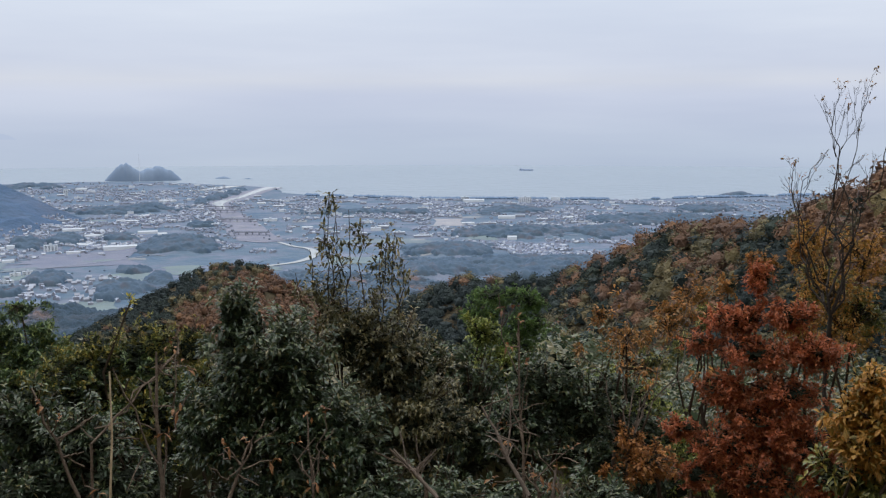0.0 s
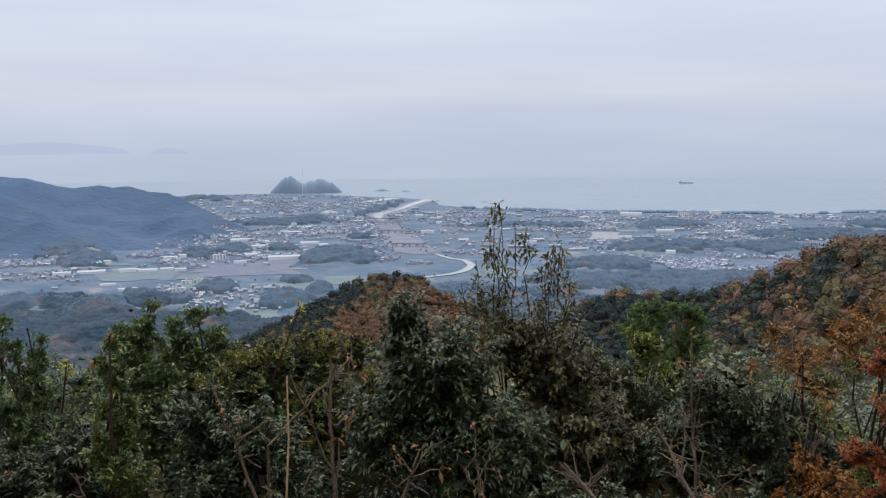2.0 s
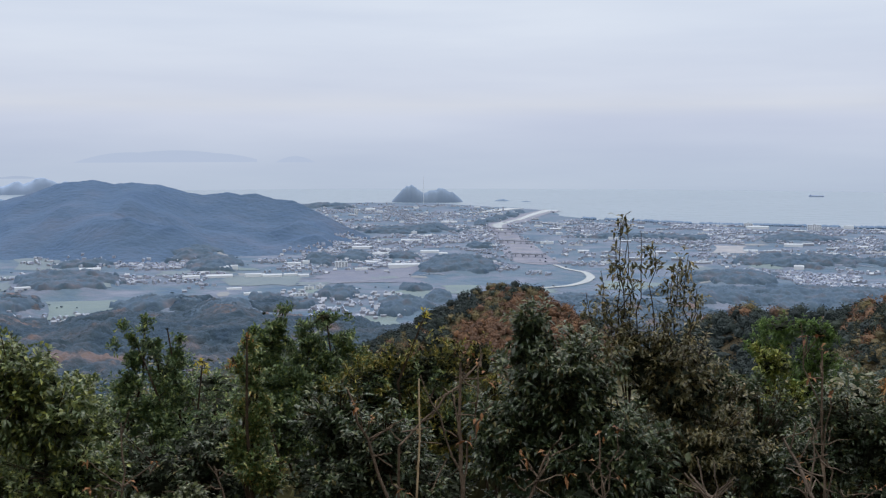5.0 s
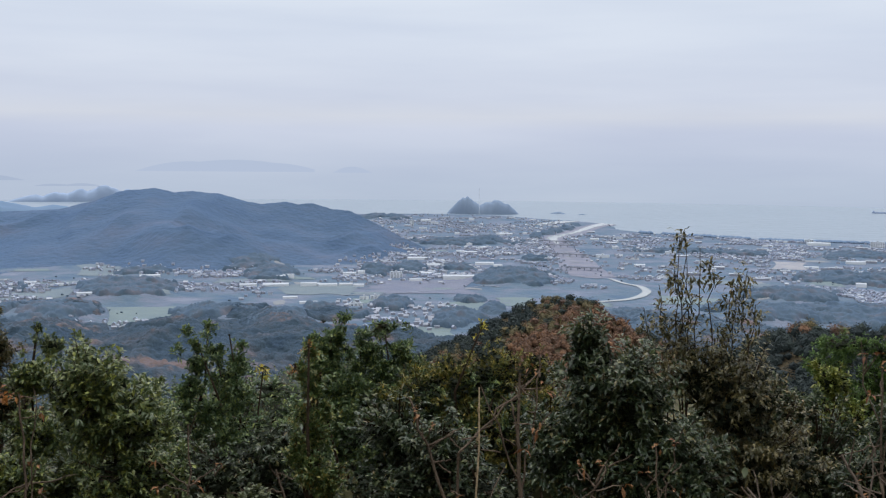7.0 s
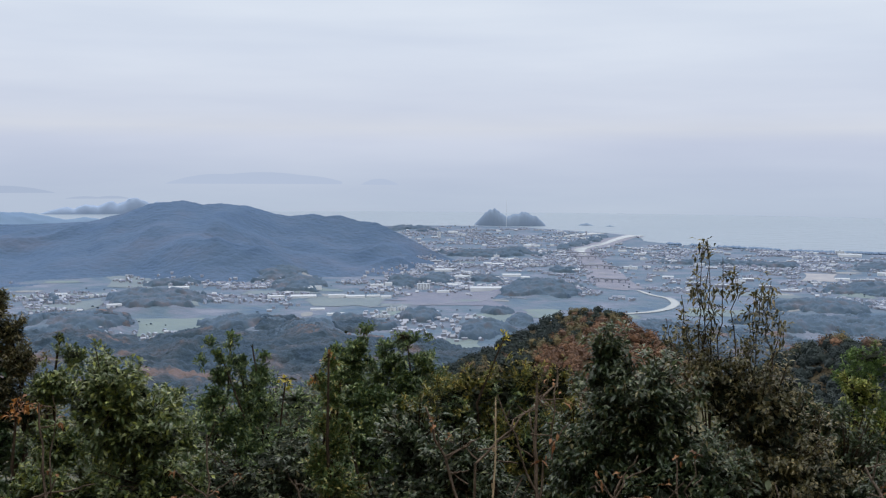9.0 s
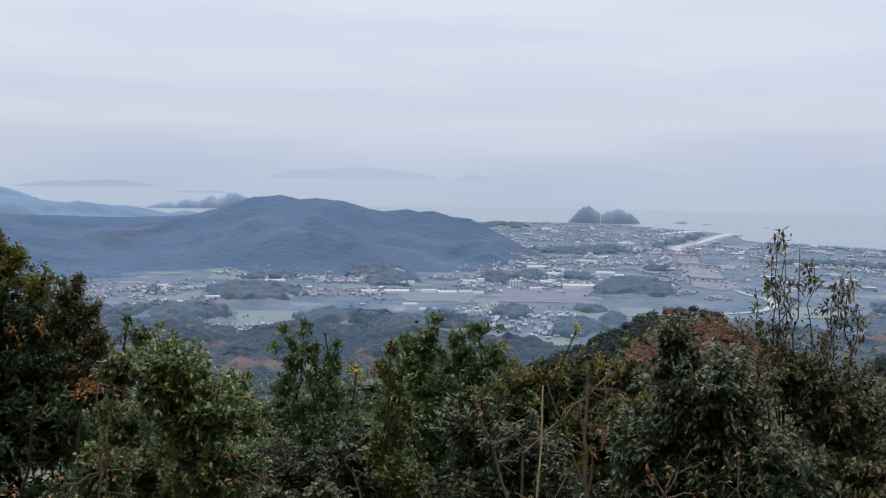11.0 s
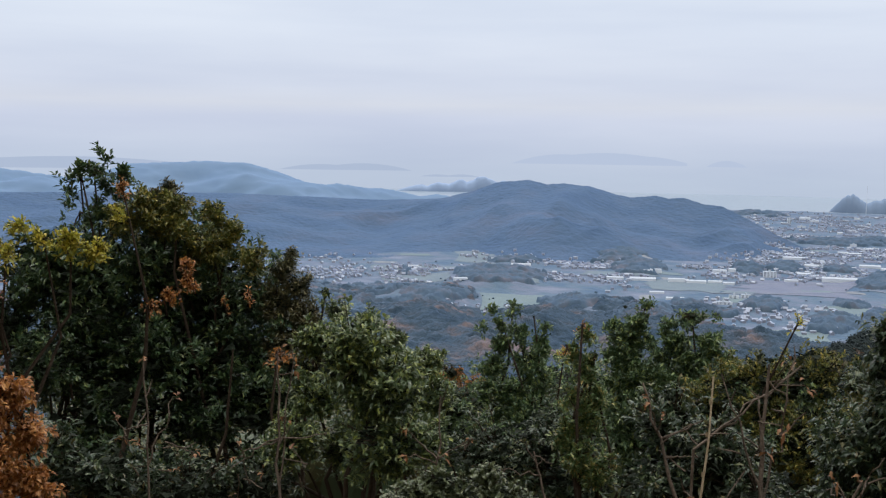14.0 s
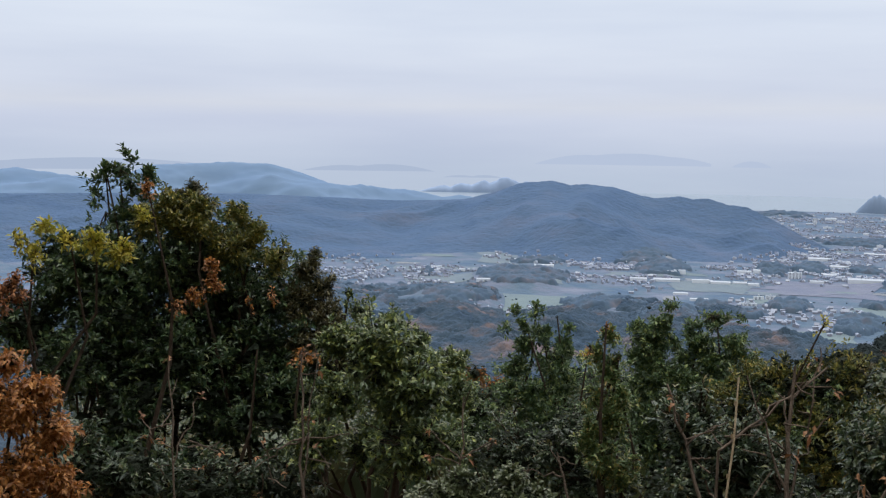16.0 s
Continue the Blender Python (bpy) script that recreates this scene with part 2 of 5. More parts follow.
# ---- wooded hills ----
def hill_z(h, az, d):
    """Height of a hill with its crest along the bearings: h holds bearings, crest elevations, crest distances and foot distances."""
    az, d = np.asarray(az, float), np.asarray(d, float)
    crest, foot = np.interp(az, h["az"], h["crest"]), np.interp(az, h["az"], h["foot"])
    top = rise(np.interp(az, h["az"], h["el"]), crest)
    x, y = polar(az, d)
    s = (d - foot) / (crest - foot)
    spur = fbm(x / h["spur"], y / h["spur"], 31, 2 if "folds" in h else 4)
    up = np.clip(s, 0, 1)
    if "folds" in h:
        # rounded spurs and gullies that run down to the foot
        wx, wy = x + 90 * vnoise(x / 300, y / 300, 33), y * 0.42 + 70 * vnoise(x / 300, y / 300, 36)
        fold = 1.1 * np.abs(vnoise(wx / h["folds"], wy / h["folds"], 34)) + 0.45 * np.abs(vnoise(wx / h["folds"] * 2.2, wy / h["folds"] * 2.2, 35))
        spur = 0.45 * spur + 0.75 - 1.4 * fold
    front_z = h["low"] + (top - h["low"]) * (up ** h.get("power", 1.0)) + spur * h["relief"] * np.sin(np.pi * up) ** 0.8
    back_z = top - (d - crest) * h.get("fall", 0.6)
    return np.where(s <= 1, front_z, back_z) - np.where(s < 0, (-s) * 30 + 2, 0)


rng0 = np.random.default_rng(2)


def hill(name, h, step, rings, mat, label, canopy=0.0):
    az = np.arange(min(h["az"]), max(h["az"]) + step / 2, step)
    s = np.concatenate([np.linspace(-0.05, 1.0, rings), [1.02, 1.06, 1.12]])
    A, S = np.meshgrid(az, s)
    crest, foot = np.interp(A, h["az"], h["crest"]), np.interp(A, h["az"], h["foot"])
    D = foot + S * (crest - foot)
    X, Y = polar(A, D)
    tops = canopy * (fbm(X / 14, Y / 14, 91, 2) + 0.8 * rng0.uniform(-1, 1, X.shape))
    return link_mesh(name, np.stack([X, Y, hill_z(h, A, D) + tops], -1).reshape(-1, 3), grid_faces(*A.shape), mat, smooth=True, label=label, category="hill", kind="structure")


MAIN = dict(az=[15, 18.2, 19.6, 21.2, 22.4, 23.3, 24.3, 25.3, 26.1, 26.7, 28.1, 28.8, 30.3, 31.8, 32.6, 33.6, 35.3, 36.7, 38.4, 41.1, 43.4, 45.3, 47.7, 50.4, 56, 64, 72],
            el=[-6.0, -5.2, -4.75, -3.95, -3.35, -2.92, -2.82, -2.52, -2.58, -2.43, -2.58, -2.43, -2.02, -1.87, -1.95, -1.72, -1.88, -2.38, -2.82, -2.92, -2.88, -2.8, -2.72, -2.62, -2.6, -2.6, -2.7],
            crest=[2118, 2212, 2275, 2353, 2400, 2431, 2447, 2471, 2471, 2471, 2478, 2486, 2510, 2510, 2510, 2510, 2510, 2549, 2588, 2627, 2627, 2627, 2588, 2588, 2588, 2588, 2588],
            foot=[2039, 2102, 2078, 2008, 1945, 1906, 1890, 1882, 1875, 1867, 1843, 1827, 1820, 1765, 1765, 1788, 1867, 1898, 1882, 1835, 1820, 1820, 1820, 1820, 1820, 1820, 1820],
            low=2, spur=190, relief=30, power=1.1, folds=210)
FAR = dict(az=[36.5, 38.0, 38.6, 39.6, 40.6, 41.7, 42.8, 44.0, 45.2, 47.1, 48.9, 51.3, 53.4, 55.1, 57.4, 59.3, 60.7, 61.7, 63, 70], el=[-3.2, -2.72, -2.6, -2.76, -2.55, -2.37, -2.44, -2.4, -2.2, -1.53, -1.06, -0.93, -1.04, -1.11, -1.9, -1.67, -1.47, -1.28, -1.39, -1.3],
           crest=[3529] * 20, foot=[2824] * 20, low=2, spur=330, relief=40, power=1.0)
MID = dict(az=[0, 3, 4.5, 6.3, 7.3, 8.5, 9.7, 10.9, 12.5, 14, 15.5, 17.1, 19, 21, 24, 30], el=[-16, -12.6, -11.0, -9.9, -9.3, -8.9, -8.05, -7.65, -7.8, -8.3, -9.1, -10.0, -10.9, -11.8, -13.5, -18.5],
           crest=[560, 600, 620, 650, 670, 685, 700, 710, 710, 700, 680, 640, 600, 560, 520, 460], foot=[300] * 16, low=50, spur=100, relief=12, power=0.9)
RIDGE = dict(az=[12, 8, 4.6, 2.6, 1.5, 0.1, -1.4, -3.6, -5.5, -7.0, -8.6, -10.1, -11.6, -12.7, -15.4, -17.1, -18.8, -19.6, -20.7, -22, -23, -34][::-1],
             el=[-21, -16, -12.3, -10.6, -9.7, -9.0, -8.8, -8.85, -8.7, -8.35, -7.75, -7.05, -6.3, -6.05, -5.85, -5.7, -5.5, -5.1, -4.6, -4.3, -4.0, -2.4][::-1],
             crest=[520, 540, 540, 540, 530, 520, 500, 470, 440, 415, 390, 370, 345, 325, 290, 265, 240, 225, 205, 185, 170, 110][::-1],
             foot=[180, 180, 175, 170, 160, 150, 145, 140, 130, 120, 115, 110, 105, 100, 90, 80, 72, 66, 60, 54, 50, 40][::-1], low=110, spur=60, relief=6, power=0.75)
# blue tone of these two hills is haze painted into their materials
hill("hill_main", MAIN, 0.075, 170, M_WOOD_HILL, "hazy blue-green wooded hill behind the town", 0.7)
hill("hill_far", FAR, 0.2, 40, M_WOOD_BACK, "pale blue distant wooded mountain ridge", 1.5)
hill("hill_middle", MID, 0.25, 70, M_SLOPE, "small rounded hill with autumn woods")
hill("ridge_near", RIDGE, 0.3, 70, M_SLOPE, "steep ridge with mixed autumn woods")


# ---- crowns of trees seen from afar, joined ----
def ico(sub):
    bm = bmesh.new()
    bmesh.ops.create_icosphere(bm, subdivisions=sub, radius=1.0)
    bm.verts.ensure_lookup_table()
    v = np.array([p.co[:] for p in bm.verts])
    f = np.array([[q.index for q in face.verts] for face in bm.faces])
    bm.free()
    return v, f


ICO1 = ico(1)
OCTA = (np.array([[1, 0, 0], [-1, 0, 0], [0, 1, 0], [0, -1, 0], [0, 0, 1], [0, 0, -0.6]], float),
        np.array([[0, 2, 4], [2, 1, 4], [1, 3, 4], [3, 0, 4], [2, 0, 5], [1, 2, 5], [3, 1, 5], [0, 3, 5]]))


def clumps(rng, centres, radii, shape=ICO1, jitter=0.3, squash=0.85):
    """Rough lumps of leaves, one to each centre."""
    v, f = shape
    n = len(centres)
    r = np.asarray(radii).reshape(n, 1, 1) * (1 + jitter * rng.uniform(-1, 1, (n, len(v), 1)))
    turn = rng.uniform(0, 2 * np.pi, n)
    c, s = np.cos(turn)[:, None], np.sin(turn)[:, None]
    p = np.stack([v[None, :, 0] * c - v[None, :, 1] * s, v[None, :, 0] * s + v[None, :, 1] * c, np.repeat(v[None, :, 2] * squash, n, 0)], -1)
    p = p * r + np.asarray(centres)[:, None, :]
    return p.reshape(-1, 3), (f[None] + (np.arange(n) * len(v))[:, None, None]).reshape(-1, f.shape[1])


def leafy(rng, centres, radii, per, size):
    """Ragged crowns: many small leaf sprays, one triangle each, over domes round the centres."""
    n = len(centres)
    out = rng.normal(0, 1, (n, per, 3))
    out[..., 2] = np.abs(out[..., 2]) * 1.1 - 0.25
    out /= np.linalg.norm(out, axis=-1, keepdims=True)
    R = np.asarray(radii)[:, None, None]
    lump = 1 + 0.22 * np.sin(out[..., :1] * 5 + rng.uniform(0, 6, (n, 1, 1))) * np.cos(out[..., 1:2] * 5 + rng.uniform(0, 6, (n, 1, 1)))
    p = np.asarray(centres)[:, None, :] + out * R * lump * rng.uniform(0.78, 1.1, (n, per, 1))
    p = p.reshape(-1, 1, 3)
    k = (np.repeat(np.asarray(radii), per) * size)[:, None, None]
    v = p + rng.normal(0, 1, (n * per, 3, 3)) * k * np.array([1, 1, 0.7])
    return v.reshape(-1, 3), np.arange(n * per * 3).reshape(-1, 3)


rng = np.random.default_rng(4)


def woods_on_hill(h, n, az0, az1, s0=0.0, s1=1.02):
    az = rng.uniform(az0, az1, n)
    s = np.sqrt(rng.uniform(s0, s1, n)) if s0 == 0 else rng.uniform(s0, s1, n)
    crest, foot = np.interp(az, h["az"], h["crest"]), np.interp(az, h["az"], h["foot"])
    d = foot + s * (crest - foot)
    x, y = polar(az, d)
    return np.stack([x, y, hill_z(h, az, d)], -1), az, d

def joined(*arrays):
    vs, fs, at = [], [], 0
    for v, f in arrays:
        vs.append(v), fs.append(np.asarray(f) + at)
        at += len(v)
    return np.concatenate(vs), np.concatenate(fs)


# woods: closed canopies of crowns over the mounds of the plain and over the valley
def canopy(az, d, mask, high, mat, label, seed):
    """A rough sheet of tree tops where the mask is positive, falling to the ground at its edge."""
    x, y = polar(az, d)
    tops = 3.4 * fbm(x / 13, y / 13, seed, 2) + rng.uniform(-1.4, 1.4, az.shape)
    z = ground_z(az, d) + np.where(mask > 0, np.clip(mask * 12, 0, 1) * (high + tops), -1.0)
    f = grid_faces(*az.shape)
    f = f[(mask.ravel()[f] > 0).any(1)]
    used, f = np.unique(f, return_inverse=True)
    link_mesh("woods", np.stack([x, y, z], -1).reshape(-1, 3)[used], f.reshape(-1, 4), mat, smooth=True, label=label, category="woods", kind="stuff")


for k, (a, dist, across, deep, high) in enumerate(MOUNDS):
    wide = 1.6 * math.degrees(across / dist)
    az, d = np.meshgrid(np.arange(a - wide, a + wide, 0.085), np.arange(dist - 1.6 * deep, dist + 1.6 * deep, 3.4))
    x, y = polar(az, d)
    u, w = np.radians(az - a) * dist / across, (d - dist) / deep
    mask = 0.95 - u * u - w * w + 0.75 * fbm(x / 45, y / 45, 47, 4)
    # mounds past 1130 m take the woods with more painted haze
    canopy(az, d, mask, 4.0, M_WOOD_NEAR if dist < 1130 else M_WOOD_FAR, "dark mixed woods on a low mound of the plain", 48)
az, d = np.meshgrid(np.arange(-20, 64, 0.13), np.arange(480, 1420, 4.0))
x, y = polar(az, d)
reach = np.interp(az, [-20, 5, 10, 22, 24, 40, 64], [1230, 1230, 1180, 1120, 1330, 1330, 1400])
mask = fbm(x / 120, y / 120, 41, 4) + np.clip((reach - d) / 200, -3, 1)
for a0, a1, d0, d1 in ((36.5, 32.3, 1238, 1410), (36.1, 34.6, 1155, 1240), (20.8, 17.4, 1088, 1200)):
    mask = np.where((az < a0) & (az > a1) & (d > d0) & (d < d1), -1.0, mask)
canopy(az, d, mask, 4.5, M_WOOD_NEAR, "dark mixed woods in the valley below the summit", 49)
# dark pines along the beach
n = 3200
a = rng.uniform(-22, 7.5, n)
shore = np.interp(a, COAST_AZ, COAST_D)
pts = np.stack([a, shore - rng.uniform(8, 40, n)], -1)[fbm(a * 0.9, 0 * a, 51, 3) > -0.5]
x, y = polar(pts[:, 0], pts[:, 1])
v, f = clumps(rng, np.stack([x, y, ground_z(pts[:, 0], pts[:, 1]) + 1.0], -1), rng.uniform(4.2, 7, len(pts)), OCTA, 0.3, 0.7)
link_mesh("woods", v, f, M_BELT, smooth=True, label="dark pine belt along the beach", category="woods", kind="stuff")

# scattered trees among houses and fields
n = 1500
q = np.stack([rng.uniform(-20, 44, n), rng.uniform(1150, 2150, n)], -1)
x, y = polar(q[:, 0], q[:, 1])
q = q[(fbm(x / 90, y / 90, 44, 3) > 0.5) & (q[:, 1] < np.interp(q[:, 0], COAST_AZ, COAST_D) - 30)]
x, y = polar(q[:, 0], q[:, 1])
v, f = clumps(rng, np.stack([x, y, ground_z(q[:, 0], q[:, 1]) + 1.2], -1), rng.uniform(1.6, 3.0, len(q)), OCTA, 0.3, 0.6)
link_mesh("trees", v, f, M_WOOD_FAR, smooth=True, label="scattered trees among the houses of the plain", category="trees", kind="stuff")

# autumn woods of the middle hill and of the near ridge
M_GREEN = material("evergreen_crowns", [(0.1, (0.008, 0.015, 0.009)), (0.6, (0.020, 0.030, 0.015)), (0.95, (0.04, 0.054, 0.022))], 0.15, 0.85, 0.8, 1.5, island=0.45, haze_sheen=0.05)
M_RUST = material("russet_crowns", [(0.1, (0.065, 0.038, 0.024)), (0.5, (0.135, 0.073, 0.036)), (0.95, (0.29, 0.14, 0.052))], 0.15, 0.85, 0.8, 1.5, island=0.45, haze_sheen=0.05)
M_OLIVE = material("olive_crowns", [(0.1, (0.055, 0.05, 0.02)), (0.5, (0.12, 0.098, 0.038)), (0.95, (0.22, 0.16, 0.055))], 0.15, 0.85, 0.8, 1.5, island=0.45, haze_sheen=0.05)
M_DARK = material("conifer_crowns", [(0.1, (0.008, 0.014, 0.010)), (0.6, (0.015, 0.024, 0.016)), (0.95, (0.028, 0.038, 0.023))], 0.15, 0.85, 0.8, 1.5, island=0.45, haze_sheen=0.05)
KINDS = ((M_GREEN, "dark green evergreen crowns on the slope"), (M_RUST, "russet autumn crowns on the slope"), (M_OLIVE, "olive and tan autumn crowns on the slope"), (M_DARK, "blackish conifer crowns on the slope"))
for h, n, a0, a1, lumps, size, where in ((MID, 4200, 0.5, 24, 60, (2.0, 3.4), 101), (RIDGE, 3000, -33, 9, 95, (2.0, 3.8), 102)):
    pos, az, d = woods_on_hill(h, n, a0, a1, 0.35, 1.01)
    mix = 1.2 * fbm(pos[:, 0] / 55, pos[:, 1] / 55, where, 3) + rng.normal(0, 0.3, n)
    s = (d - np.interp(az, h["az"], h["foot"])) / (np.interp(az, h["az"], h["crest"]) - np.interp(az, h["az"], h["foot"]))
    if h is MID:
        mix = mix + 0.35 * smooth01((1.0 - s) / 0.2) - 0.6 * smooth01((az - 12.5) / 3) - 0.1
    if h is RIDGE:
        mix = mix + 0.6 * smooth01((-az - 7) / 7) - 0.55 + 0.8 * (s > 0.95)
    kind = np.where(mix > 0.42, 1, np.where(mix > 0.12, 2, np.where(mix > -0.25, 0, 3)))
    r = rng.uniform(*size, n)
    tall = r * rng.uniform(1.2, 1.9, n)
    for k, (mat, label) in enumerate(KINDS):
        sel = kind == k
        top = pos[sel] + np.stack([0 * r[sel], 0 * r[sel], tall[sel] * 0.45], -1)
        v1, f1 = clumps(rng, top, r[sel] * 0.82, ICO1, 0.25, 0.9)
        v2, f2 = leafy(rng, top, r[sel], lumps, 0.16 if h is MID else 0.11)
        link_mesh("woods", *joined((v1, f1), (v2, f2)), mat, label=label, category="woods", kind="stuff")


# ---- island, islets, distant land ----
# island haze is painted: lifted bluish base colours under a strong sheen
M_ISLAND = material("hazed_island_woods", [(0.3, (0.095, 0.12, 0.14)), (0.7, (0.12, 0.145, 0.16))], 0.012, 0.95, haze_sheen=0.5, tint=(0.44, 0.63, 1.0))
M_ISLAND_FAR = material("hazed_far_island_woods", [(0.3, (0.09, 0.12, 0.15)), (0.7, (0.12, 0.15, 0.175))], 0.012, 0.95, haze_sheen=0.8, tint=(0.52, 0.68, 1.0))


def island(name, az0, az1, d, humps, label, mat, deep=0.25):
    """A wooded island: humps are (share of the width, half-width share, crest elevation)."""
    n, m = 90, 24
    az = np.linspace(az0, az1, n)
    u = np.linspace(0, 1, n)
    top = np.zeros(n)
    for at, wide, el in humps:
        top = np.maximum(top, (rise(el, d)) * np.clip(1 - np.abs((u - at) / wide) ** 1.45, 0, 1) ** 0.9)
    top = top * (1 + 0.09 * fbm(u * 16, u * 0, 61, 3))
    w = np.linspace(-1, 1, m)
    half = np.radians(az1 - az0) * d * deep
    A, W = np.meshgrid(az, w)
    Z = top[None, :] * np.clip(1 - W * W, 0, 1) ** 0.7 - 2
    X, Y = polar(A, d + W * half * np.sin(np.pi * np.clip(u, 0.04, 0.96))[None, :] ** 0.5)
    Z = Z * (1 + 0.10 * fbm(X / 40, Y / 40, 62, 3))
    return link_mesh(name, np.stack([X, Y, Z], -1).reshape(-1, 3), grid_faces(*A.shape), mat, smooth=True, label=label, category="island", kind="structure")


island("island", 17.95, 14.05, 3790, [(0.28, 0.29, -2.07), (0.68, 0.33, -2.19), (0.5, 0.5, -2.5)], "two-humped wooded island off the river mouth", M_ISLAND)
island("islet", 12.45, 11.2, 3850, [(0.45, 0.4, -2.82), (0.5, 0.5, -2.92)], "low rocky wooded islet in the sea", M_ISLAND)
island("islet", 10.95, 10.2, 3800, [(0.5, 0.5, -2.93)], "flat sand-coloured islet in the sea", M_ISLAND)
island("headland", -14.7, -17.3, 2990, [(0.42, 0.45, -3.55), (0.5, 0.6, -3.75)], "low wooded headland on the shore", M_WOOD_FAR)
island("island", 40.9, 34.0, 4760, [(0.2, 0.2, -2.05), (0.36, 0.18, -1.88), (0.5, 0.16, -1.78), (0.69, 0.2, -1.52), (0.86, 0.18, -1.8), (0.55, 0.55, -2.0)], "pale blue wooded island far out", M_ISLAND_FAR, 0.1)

# strips hung at 4900 m for the palest distant islands; their haze is an even glow
M_HAZE_GLOW = glow("distance_haze_glow", (0.40, 0.475, 0.62))
M_HAZE_GLOW_PALER = glow("distance_haze_glow_paler", (0.45, 0.525, 0.675))


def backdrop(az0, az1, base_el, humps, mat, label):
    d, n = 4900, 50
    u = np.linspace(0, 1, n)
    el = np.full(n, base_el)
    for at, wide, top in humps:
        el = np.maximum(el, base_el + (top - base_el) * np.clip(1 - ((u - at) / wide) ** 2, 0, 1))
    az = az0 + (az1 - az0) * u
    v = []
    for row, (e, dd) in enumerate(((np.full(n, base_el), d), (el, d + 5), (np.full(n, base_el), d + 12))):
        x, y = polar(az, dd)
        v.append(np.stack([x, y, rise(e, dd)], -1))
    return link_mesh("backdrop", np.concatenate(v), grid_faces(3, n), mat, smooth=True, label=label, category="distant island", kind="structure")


backdrop(34.6, 25.2, -0.83, [(0.3, 0.3, -0.3), (0.55, 0.45, -0.2), (0.75, 0.3, -0.35)], M_HAZE_GLOW_PALER, "faint blue island strip glowing in the colour of mist")
backdrop(24.2, 22.1, -0.85, [(0.5, 0.5, -0.52)], M_HAZE_GLOW_PALER, "faint small island strip glowing in the colour of mist")
backdrop(47.6, 40.0, -1.32, [(0.35, 0.3, -1.02), (0.65, 0.35, -0.95)], M_HAZE_GLOW, "flat island strip glowing pale blue as mist")
backdrop(39.6, 36.3, -1.62, [(0.3, 0.3, -1.5), (0.7, 0.3, -1.48)], M_HAZE_GLOW, "thin low island line glowing pale blue as mist")
backdrop(66.0, 50.0, -1.35, [(0.5, 0.5, -0.75)], M_HAZE_GLOW, "mountain strip behind the ridge glowing pale blue as haze")


# ---- river, sandbanks, lagoon ----
def ribbon(name, line, width, mat, lift, label, category, seed=0, ragged=0.15):
    """A strip over the plain along a line of (bearing, distance)."""
    p = np.array(line, float)
    t = np.linspace(0, len(p) - 1, len(p) * 14)
    az, d = np.interp(t, np.arange(len(p)), p[:, 0]), np.interp(t, np.arange(len(p)), p[:, 1])
    ker = np.ones(11) / 11
    az, d = (np.convolve(np.pad(q, 5, "edge"), ker, "valid") for q in (az, d))
    x, y = polar(az, d)
    dx, dy = np.gradient(x), np.gradient(y)
    ln = np.hypot(dx, dy) + 1e-6
    nx, ny = -dy / ln, dx / ln
    w = np.interp(t, np.arange(len(p)), np.broadcast_to(width, len(p))) / 2
    off = np.linspace(-1, 1, 5)
    wob = 1 + ragged * np.stack([fbm(t * 1.1, 0 * t + s * 9, 71 + seed, 3) for s in (1, 2)], -1)
    X = np.stack([x + nx * w * o * wob[:, int(o > 0)] for o in off], -1)
    Y = np.stack([y + ny * w * o * wob[:, int(o > 0)] for o in off], -1)
    Z = ground_z(np.degrees(np.arctan2(-X, Y)), np.hypot(X, Y)).clip(0, 60) + lift
    return link_mesh(name, np.stack([X, Y, Z], -1).reshape(-1, 3), grid_faces(*X.shape), mat, label=label, category=category, kind="structure")


RIVER = [(9.6, 1437), (9.38, 1446), (8.17, 1470), (7.35, 1512), (6.95, 1565), (7.3, 1630), (8.19, 1666), (9.1, 1745), (10.0, 1780), (10.63, 1911), (11.25, 2133), (11.87, 2380), (12.15, 2580), (11.6, 2700), (10.97, 2790), (10.06, 3060), (9.16, 3262)]
ribbon("riverbank", RIVER[7:], [36, 72, 74, 66, 56, 60, 64, 60, 62, 60], M_SAND, 0.5, "greyish gravel banks along the river", "riverbank", 1)
ribbon("river", RIVER[:8], [9, 10, 11, 13, 13, 11, 9, 6], M_RIVER, 0.9, "pale river bending round the fields", "river", 2, 0.1)
ribbon("river", [(11.85, 2420), (12.15, 2560), (12.2, 2600), (11.6, 2720), (10.97, 2800), (10.06, 3060), (9.0, 3300)], [8, 18, 30, 24, 20, 26, 46], M_RIVER, 0.9, "wide pale river mouth", "river", 3, 0.1)
ribbon("lagoon", [(13.6, 3080), (12.9, 3150), (12.0, 3230), (11.0, 3330)], [20, 40, 50, 60], M_RIVER, 0.9, "shallow lagoon behind the sand spit", "water", 4, 0.2)
for k, (a, dist) in enumerate(((11.6, 2290), (11.45, 2200), (11.2, 2100), (10.9, 1990))):
    ribbon("pool", [(a - 0.25, dist), (a + 0.25, dist + 8)], [8, 9], M_RIVER, 1.0, "shallow pool held by a weir", "water", 5 + k, 0.3)

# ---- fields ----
# field colours carry painted haze as a blue sheen
FIELD_MATS = [material("field_" + n, [(0.35, c), (0.65, tuple(q * 1.35 for q in c))], 0.03, 0.95, 0.2, haze_sheen=0.34, tint=(0.32, 0.53, 1.0)) for n, c in
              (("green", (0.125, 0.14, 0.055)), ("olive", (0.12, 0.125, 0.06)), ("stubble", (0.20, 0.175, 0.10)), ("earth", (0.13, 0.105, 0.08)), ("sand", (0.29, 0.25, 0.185)))]


